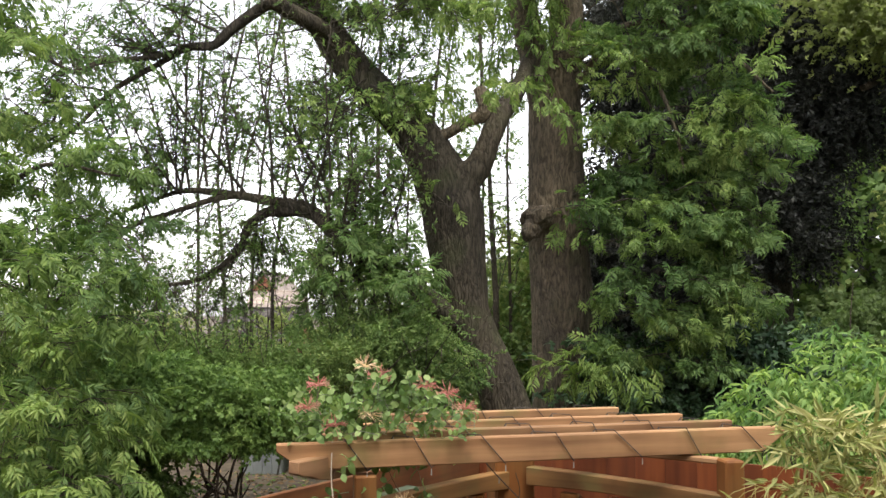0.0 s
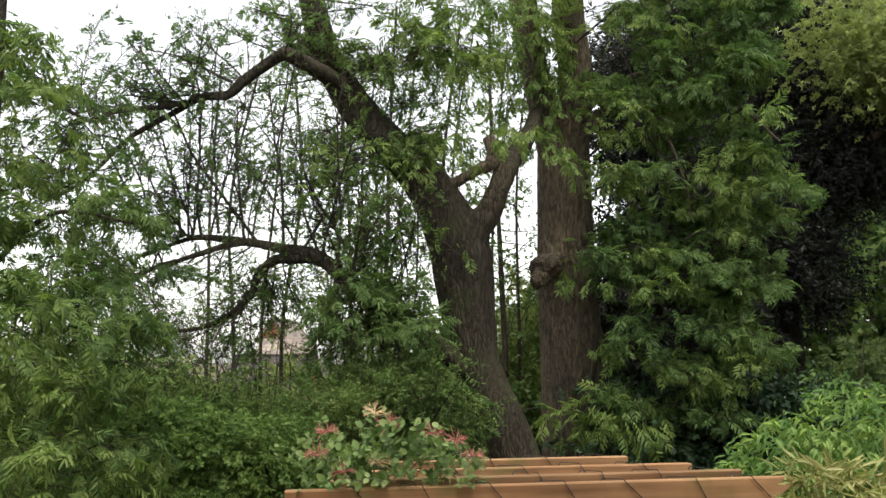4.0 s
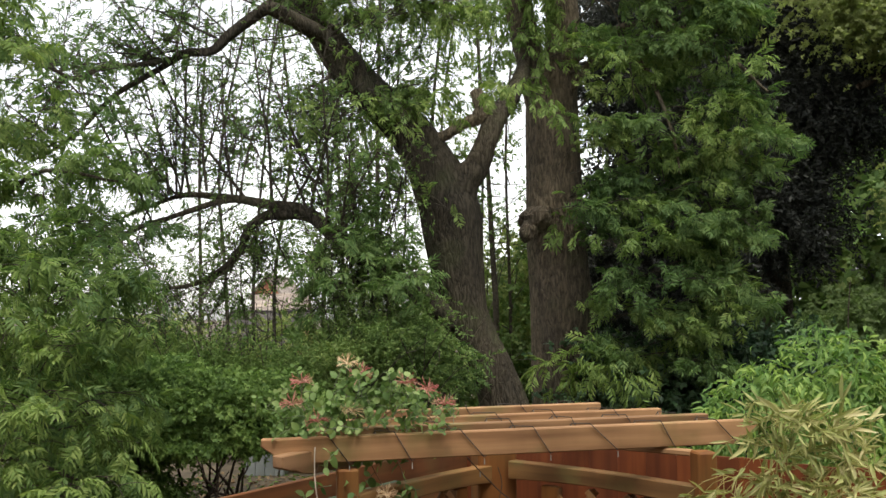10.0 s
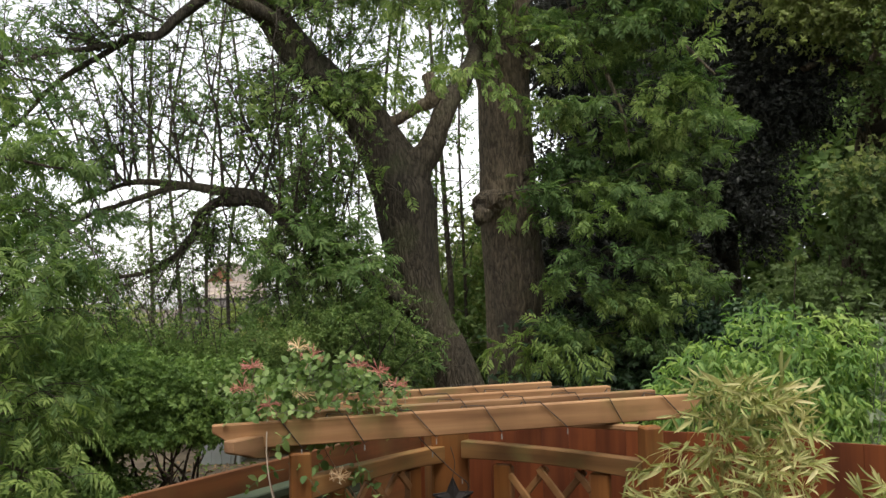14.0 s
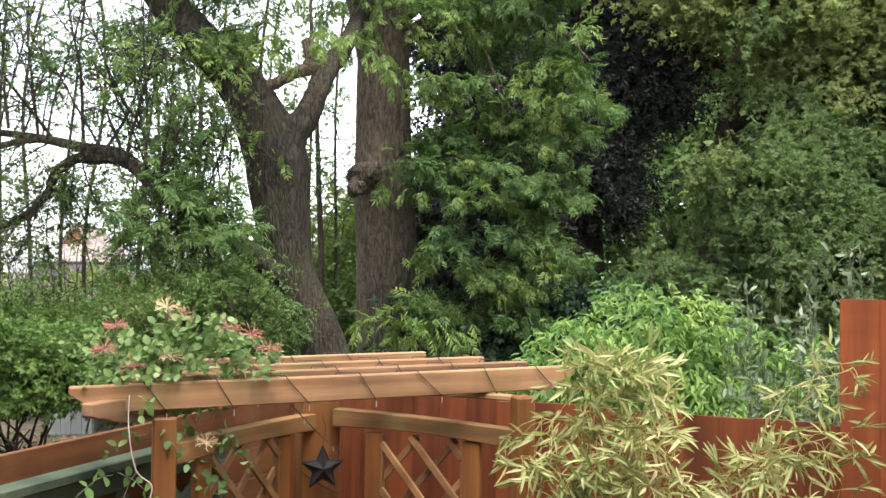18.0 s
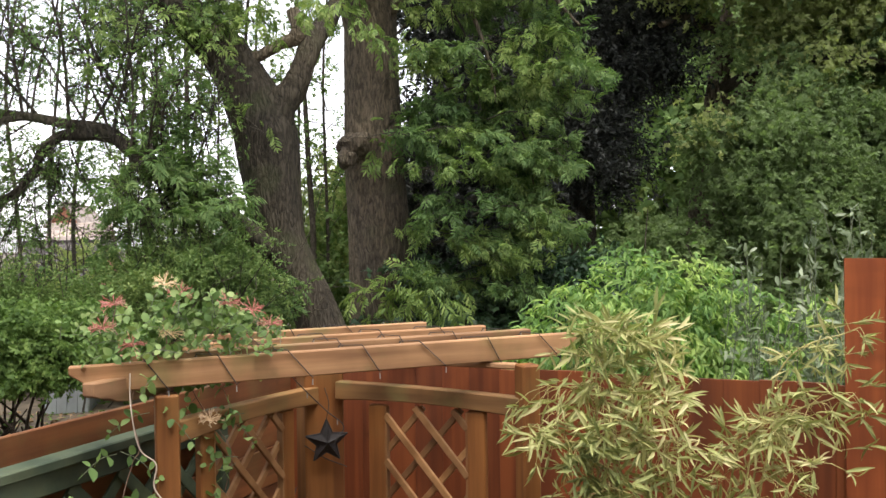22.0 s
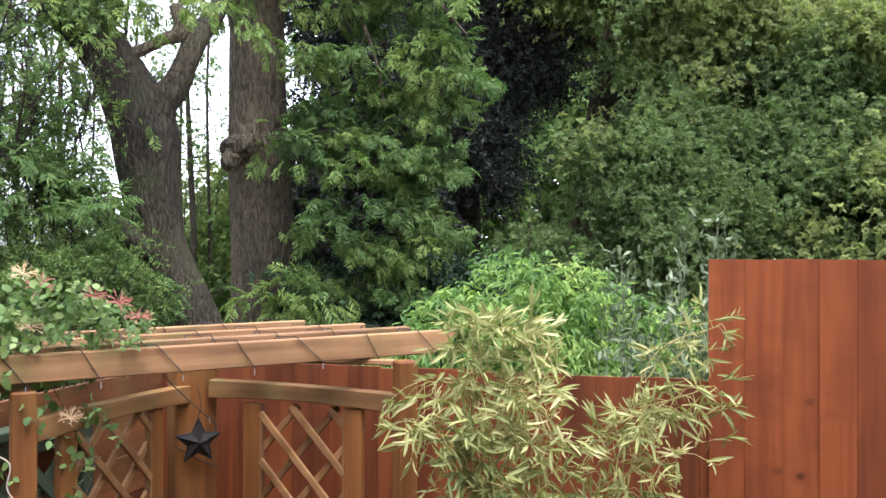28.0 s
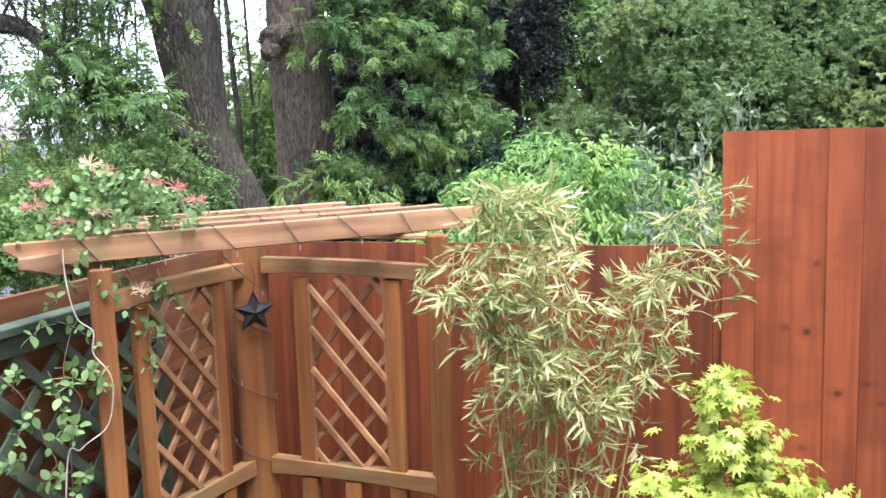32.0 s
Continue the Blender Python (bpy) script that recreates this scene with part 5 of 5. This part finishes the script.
CANE_TIPS = [(0.24, 2.44, 1.66), (0.3, 2.48, 1.76), (0.38, 2.5, 1.84), (0.45, 2.52, 1.88), (0.52, 2.56, 1.9), (0.6, 2.56, 1.88), (0.67, 2.54, 1.8), (0.34, 2.42, 1.62), (0.46, 2.42, 1.66), (0.57, 2.44, 1.7), (0.66, 2.44, 1.6), (0.96, 2.5, 1.66), (1.05, 2.5, 1.7), (1.14, 2.52, 1.72), (1.2, 2.56, 1.9), (1.02, 2.44, 1.56), (0.52, 2.38, 1.4), (0.62, 2.38, 1.42), (0.95, 2.42, 1.4), (0.45, 2.4, 1.5), (0.7, 2.4, 1.3)]
P, W, twigs = [], [], []
for i, tip in enumerate(CANE_TIPS):
    tip = np.array(tip)
    foot = np.array((0.6 + 0.22 * (tip[0] - 0.6) + rng.normal() * 0.05, 2.55 + rng.normal() * 0.05, -0.12))
    side = tip[0] - foot[0]
    knee = np.array((foot[0] + 0.55 * side, tip[1] + 0.04, tip[2] - 0.02 - 0.25 * abs(side)))
    q = smooth_line([foot, (foot[0] + 0.12 * side, foot[1], 0.7), (foot[0] + 0.3 * side, (foot[1] + tip[1]) / 2, 1.15), knee, tip], 9)
    part("cane", fast_mesh("cane", *tube(q, 0.0055, 0.0015, 6), smooth=True), CULM, bamboo)
    for j in range(13, len(q)):
        up = (j - 13) / (len(q) - 13)
        for k in range(2 if up > 0.35 else 1 if j % 2 else 0):
            d = rng.normal(size=3) * (0.9, 0.7, 0.6) + (0, -0.25, -0.1)
            d /= np.linalg.norm(d)
            ln = 0.03 + 0.09 * rng.random()
            e = q[j] + d * ln - np.array((0, 0, 0.25 * ln))
            twigs.append((np.array([q[j], (q[j] + e) / 2 + (0, 0, 0.012), e]), 0.0013, 0.0007))
            fan = rng.normal(size=3) * (1, 0.6, 0.7)
            fan /= np.linalg.norm(fan)
            m_ = rng.integers(4, 8)
            for c in range(m_):
                P.append(q[j] + (e - q[j]) * rng.uniform(0.75, 1.0) + rng.normal(size=3) * 0.004)
                W.append(d * 0.7 + fan * (c / (m_ - 1) - 0.5) * 1.9 + rng.normal(size=3) * 0.3 + (0, 0, -0.15))
for k in range(5):  # dry sprays that lean on the tall fence
    b0 = np.array((1.13 + 0.03 * (k % 3), 2.55, 1.55 + 0.09 * k))
    e = b0 + (0.07 + 0.03 * rng.random(), -0.03, 0.02)
    twigs.append((smooth_line([b0, (b0 + e) / 2, e], 4), 0.001, 0.0006))
    for c in range(6):
        P.append(b0 + (e - b0) * rng.random())
        W.append(np.array((1.0, -0.2, 0.1)) + rng.normal(size=3) * 0.6)
tagged(part("twig_tangle", stem_mesh("twig_tangle", [(np.asarray(a), b, c) for a, b, c in twigs], 3), CULM, bamboo), kind="stuff")
P, W = np.array(P), np.array(W)
V, F = scatter(oval(0.148, 0.06), P, W, 0.06 * (0.45 + 0.85 * rng.random(len(P))), rng, 0.4, np.array((0, -0.5, 0)))
part("foliage", fast_mesh("foliage", V, F), BAMBOO, bamboo)

# ---- golden maple ----
maple = thing("golden_maple", pose(0, 0, 0), "small maple with golden-yellow hand-shaped leaves", "tree")
STAR_LEAF = lobed([(-150, 0.35), (-105, 0.62), (-65, 0.85), (-28, 0.95), (8, 1.0), (40, 0.92), (75, 0.8), (112, 0.6), (150, 0.35)])
MAPLE_BALLS = [((0.985, 2.1, 1.38), (0.1, 0.1, 0.07)), ((1.0, 2.07, 1.28), (0.13, 0.12, 0.07)), ((0.84, 2.06, 1.15), (0.13, 0.12, 0.04)), ((1.15, 2.03, 1.16), (0.14, 0.12, 0.045)), ((1.0, 2.04, 1.17), (0.16, 0.14, 0.06)), ((0.98, 2.0, 0.98), (0.33, 0.22, 0.09))]
stems = []
for c, r in MAPLE_BALLS:
    base = np.array((1.0, 2.2, 0.5))
    stems.append((smooth_line([(1.0, 2.22, -0.12), base, (base + c) / 2 + (0, 0, 0.06), c], 5), 0.007, 0.002))
part("trunk", stem_mesh("trunk", stems, 6), TWIG, maple)
crown("crown", STAR_LEAF, MAPLE_BALLS, 1250, 0.031, rng, MAPLE, maple, droop=0.7, flat=0.75, clumps=22, spread=0.25, shell=0.5)

grey = thing("grey_leaved_shrub", pose(0, 0, 0), "low shrub with small grey-white leaves", "shrub")
crown("crown", sprig(6, 0.4, rng), [((1.62, 1.75, 1.2), (0.2, 0.16, 0.17)), ((1.78, 1.65, 1.15), (0.2, 0.16, 0.2))], 620, 0.045, rng, SILVER, grey, flat=0.4, clumps=24)
part("trunk", stem_mesh("trunk", [(smooth_line([(1.7, 1.8, -0.12), (1.68, 1.75, 0.6), (1.66 + 0.1 * i, 1.72, 1.15)], 4), 0.01, 0.004) for i in range(-2, 3)], 5), TWIG, grey)

# ---- honeysuckle over the pergola ----
DRY_VINE = plain("dry_vine_stem", (0.16, 0.1, 0.07), 0.9)
honey = thing("honeysuckle", pose(0, 0, 0), "honeysuckle with pink and cream flowers climbing over the rafters", "climber")
vines = [
    smooth_line([(-0.9, 2.33, 0.3), (-0.846, 2.343, 1.157), (-0.801, 2.357, 1.242), (-0.733, 2.378, 1.295), (-0.711, 2.385, 1.376), (-0.713, 2.385, 1.451), (-0.752, 2.373, 1.519), (-0.747, 2.374, 1.581), (-0.786, 2.362, 1.627), (-0.805, 2.356, 1.74), (-0.82, 2.4, 1.85)], 8),
    smooth_line([(-0.86, 2.38, 0.4), (-0.843, 2.386, 1.212), (-0.832, 2.389, 1.296), (-0.803, 2.398, 1.377), (-0.843, 2.386, 1.457), (-0.816, 2.395, 1.579), (-0.799, 2.4, 1.619), (-0.817, 2.394, 1.734), (-0.78, 2.42, 1.87)], 8),
    smooth_line([(-0.92, 2.366, 0.5), (-0.906, 2.366, 1.094), (-0.881, 2.374, 1.197), (-0.903, 2.367, 1.255), (-0.916, 2.363, 1.32), (-0.953, 2.352, 1.41), (-0.999, 2.337, 1.473)], 8),
    smooth_line([(-0.8, 2.4, 1.84), (-0.7, 2.46, 1.9), (-0.6, 2.54, 1.88), (-0.46, 2.64, 1.87)], 8),
    smooth_line([(-0.695, 2.5, 1.78), (-0.69, 2.57, 1.716), (-0.659, 2.58, 1.66), (-0.6, 2.59, 1.56), (-0.62, 2.59, 1.45)], 8),
    smooth_line([(-0.8, 2.42, 1.87), (-0.88, 2.45, 1.93), (-0.88, 2.47, 2.0)], 8),
    smooth_line([(-0.74, 2.46, 1.88), (-0.76, 2.5, 1.98), (-0.746, 2.52, 2.05)], 8),
    smooth_line([(-0.66, 2.5, 1.88), (-0.6, 2.56, 1.95), (-0.6, 2.58, 1.99)], 8),
]
for n_, v in enumerate(vines):
    part("vine", fast_mesh("vine", *tube(v, 0.0024 if n_ == 0 else 0.0018, 0.0018 if n_ == 0 else 0.0012, 6), smooth=True), VINE if n_ == 0 else DRY_VINE, honey)
P, W, N, shoots_ = [], [], [], []
starts = [v[rng.integers(2, len(v))] for v in vines[3:] for _ in range(4)]
SPOTS = [(-0.935, 2.358, 1.47), (-0.858, 2.381, 1.605), (-0.775, 2.407, 1.704), (-0.869, 2.378, 1.471), (-0.805, 2.398, 1.478), (-0.827, 2.391, 1.423), (-0.923, 2.361, 1.343), (-0.869, 2.378, 1.345), (-0.827, 2.391, 1.306), (-0.864, 2.379, 1.173), (-0.79, 2.403, 1.181), (-0.954, 2.351, 1.226), (-0.718, 2.572, 1.456), (-0.624, 2.59, 1.443), (-0.587, 2.6, 1.542), (-0.57, 2.6, 1.648), (-0.622, 2.58, 1.77)]
starts += [np.array(p) + rng.normal(size=3) * 0.012 for p in SPOTS for _ in range(2)]
starts += list(cloud([((-0.86, 2.46, 1.87), (0.13, 0.09, 0.06)), ((-0.74, 2.5, 1.9), (0.2, 0.1, 0.1)), ((-0.6, 2.57, 1.88), (0.14, 0.08, 0.06))], 115, rng, 40, 0.35, 0.3)[0])
for s0 in starts:
    high = s0[2] > 1.82
    d = rng.normal(size=3) * (1, 0.8, 0.6) + ((0, -0.2, 0.75) if high else (0, -0.4, -0.25))
    d /= np.linalg.norm(d)
    ln = rng.uniform(0.05, 0.12)
    q = smooth_line([s0, s0 + d * ln * 0.5, s0 + d * ln - np.array((0, 0, 0.25 * ln))], 4)
    shoots_.append((q, 0.0011, 0.0007))
    spin = rng.normal(size=3)
    for k, i in enumerate((2, 4, 6, 8)):
        side = np.cross(d, spin)
        side /= np.linalg.norm(side) + 1e-9
        for s in (-1, 1):
            P.append(q[i] + side * s * 0.002)
            W.append(side * s + d * 0.45 + rng.normal(size=3) * 0.15)
            N.append(1.0 if i < 8 else 0.65)
        spin = side
tagged(part("shoot_tangle", stem_mesh("shoot_tangle", shoots_, 4), STEM, honey), kind="stuff")
P, W = np.array(P), np.array(W)
V, F = scatter(oval(0.7), P, W, np.where(P[:, 2] > 1.82, 0.025, 0.034) * np.array(N) * (0.65 + 0.6 * rng.random(len(P))), rng, 0.55, np.array((0, -0.35, 0)))
part("foliage", fast_mesh("foliage", V, F), HONEY, honey)


def flower_mesh(seed, size):
    """A head of slender trumpet flowers that curve out from one point."""
    r = np.random.default_rng(seed)
    out = []
    for i in range(30):
        d = r.normal(size=3) * (1, 1, 0.35) + (0, 0, 0.3)
        d /= np.linalg.norm(d)
        e = d * size * r.uniform(0.75, 1.1)
        q = smooth_line([(0, 0, 0), e * 0.55 + (0, 0, 0.12 * size), e], 3)
        out.append(tube(q, 0.0005, 0.0009, 4))
        for k in (-1, 1):
            s = np.cross(d, (0, 0, 1.0)) * k
            tip = e + d * 0.006 + s * 0.006 + np.array((0, 0, 0.005 * k))
            out.append(tube(np.array([e, (e + tip) / 2 + d * 0.003, tip]), 0.001, 0.0004, 3))
    return fast_mesh("flower_head", *join(out), smooth=True)


FLOWERS = [(-0.768, 2.54, 2.045, 1), (-0.724, 2.54, 2.016, 0), (-0.889, 2.48, 1.994, 0), (-0.921, 2.48, 1.929, 0), (-0.841, 2.48, 1.881, 0), (-0.753, 2.54, 1.904, 1), (-0.609, 2.62, 1.983, 0), (-0.54, 2.62, 1.963, 0), (-0.486, 2.62, 1.921, 0), (-0.663, 2.6, 1.648, 1)]
meshes = [flower_mesh(i, 0.031) for i in range(4)]
for i, (x, y, z, pale) in enumerate(FLOWERS):
    me = meshes[i % 3].copy() if pale else meshes[i % 3]
    if pale:
        me.materials.clear()
    part("flower_head", me, CREAM if pale else PETAL, honey, "cream flower head" if pale else "pink flower head", pose(x * 0.96, y * 0.96, 2.16 + (z - 2.16) * 0.96, 0, 0, 40 * i))

# ---- string of lights round the rafters and the corner post ----
lights = thing("string_lights", GARDEN, "black cable with tiny bulbs wound round the rafters", "lights")
bulb_mesh = fast_mesh("bulb", *tube(np.array([(0, 0, 0), (0, 0, -0.006), (0, 0, -0.014), (0, 0, -0.017)]), 0.0016, 0.002, 6), smooth=True)
lr = random.Random(8)


def wound(length, pitch, h, thick, start):
    """A loose winding round a bar along x, its section from z = 0 to h."""
    pts, x, side = [], start, 0
    c = 0.005
    ring = [(-thick / 2 - c, h + c), (-thick / 2 - c, -c), (thick / 2 + c, -c), (thick / 2 + c, h + c)]
    while x < length - 0.05:
        y, z = ring[side % 4]
        pts.append((x + lr.uniform(-0.012, 0.012), y, z + lr.uniform(0, 0.006)))
        x += pitch * (0.3, 0.12, 0.3, 0.28)[side % 4] * lr.uniform(0.8, 1.2)
        side += 1
    return np.array(pts)


for n_, (a, b, w) in enumerate(RAFTERS):
    m = pose((a - w) * 0.7071, (a + w) * 0.7071, Z_RAFTER - 0.007, 0, -0.5, 45)
    pts = wound(b - a, 0.2, 0.072, 0.036, 0.19 + 0.05 * n_)
    part("cable", fast_mesh("cable", *tube(pts, 0.0016, 0.0016, 5)), CABLE, lights, m=m)
    for p in pts[1::2]:
        part("bulb", bulb_mesh, BULB, lights, m=m @ Matrix.Translation(Vector(p) + Vector((0, 0, -0.004))))
hang_line = smooth_line([(-0.464, 2.66, 1.85), (-0.452, 2.66, 1.8), (-0.439, 2.7, 1.755), (-0.397, 2.76, 1.69), (-0.347, 2.78, 1.635), (-0.3, 2.8, 1.585), (-0.33, 2.79, 1.535)], 6)
post_frame = pose(-1.568, 2.648, 0, 0, 0, 45)
e = 0.071
coil = []
for k in range(3):
    z = 1.49 - 0.245 * k
    coil += [(-e, -e, z), (0.0, -e - 0.004, z - 0.05), (e, -e, z - 0.085), (e, e, z - 0.12), (-e, e, z - 0.18)]
part("cable", fast_mesh("cable", *tube(hang_line, 0.0018, 0.0018, 5)), CABLE, lights, m=GARDEN.inverted())
part("cable", fast_mesh("cable", *tube(smooth_line(coil, 4), 0.0018, 0.0018, 5)), CABLE, lights, m=post_frame)
for q in hang_line[7::10]:
    part("bulb", bulb_mesh, BULB, lights, m=GARDEN.inverted() @ Matrix.Translation(q))
for q in smooth_line(coil, 4)[3::9]:
    part("bulb", bulb_mesh, BULB, lights, m=post_frame @ Matrix.Translation(Vector(q) * 1.02))

# ---- star lantern on the corner post ----
lantern = thing("star_lantern", GARDEN @ pose(-1.494, 2.565, 1.505, 0, 0, 43), "dark metal star lantern with smoky glass hanging on the post", "lantern")
bm = bmesh.new()
R, r, depth = 0.073, 0.034, 0.022
rim = [bm.verts.new(((R if i % 2 == 0 else r) * math.sin(math.pi * i / 5), 0, (R if i % 2 == 0 else r) * math.cos(math.pi * i / 5))) for i in range(10)]
fr, bk = bm.verts.new((0, -depth, 0)), bm.verts.new((0, depth, 0))
for i in range(10):
    bm.faces.new((rim[i], rim[(i + 1) % 10], fr))
    bm.faces.new((rim[(i + 1) % 10], rim[i], bk))
bmesh.ops.recalc_face_normals(bm, faces=bm.faces[:])
GLASS = plain("smoky_glass", (0.016, 0.013, 0.013), 0.8, 0.0, 0.6, 25)
part("glass_body", bm, GLASS, lantern, "smoky glass facets")
q = [np.array(((R if i % 2 == 0 else r) * math.sin(math.pi * i / 5), 0, (R if i % 2 == 0 else r) * math.cos(math.pi * i / 5))) for i in range(11)]
for i in range(10):
    part("edge_strip", fast_mesh("edge_strip", *tube(np.array([q[i], (q[i] + q[i + 1]) / 2, q[i + 1]]), 0.0028, 0.0028, 5)), METAL, lantern)
    part("rib", fast_mesh("rib", *tube(np.array([q[i], q[i] * 0.5 + (0, -depth * 0.5, 0), (0, -depth, 0)]), 0.0018, 0.0018, 4)), METAL, lantern)
part("hanger", fast_mesh("hanger", *tube(smooth_line([(0, 0, R), (0.01, 0.005, R + 0.05), (0.0, 0.02, R + 0.1)], 5), 0.0012, 0.0012, 4)), METAL, lantern)
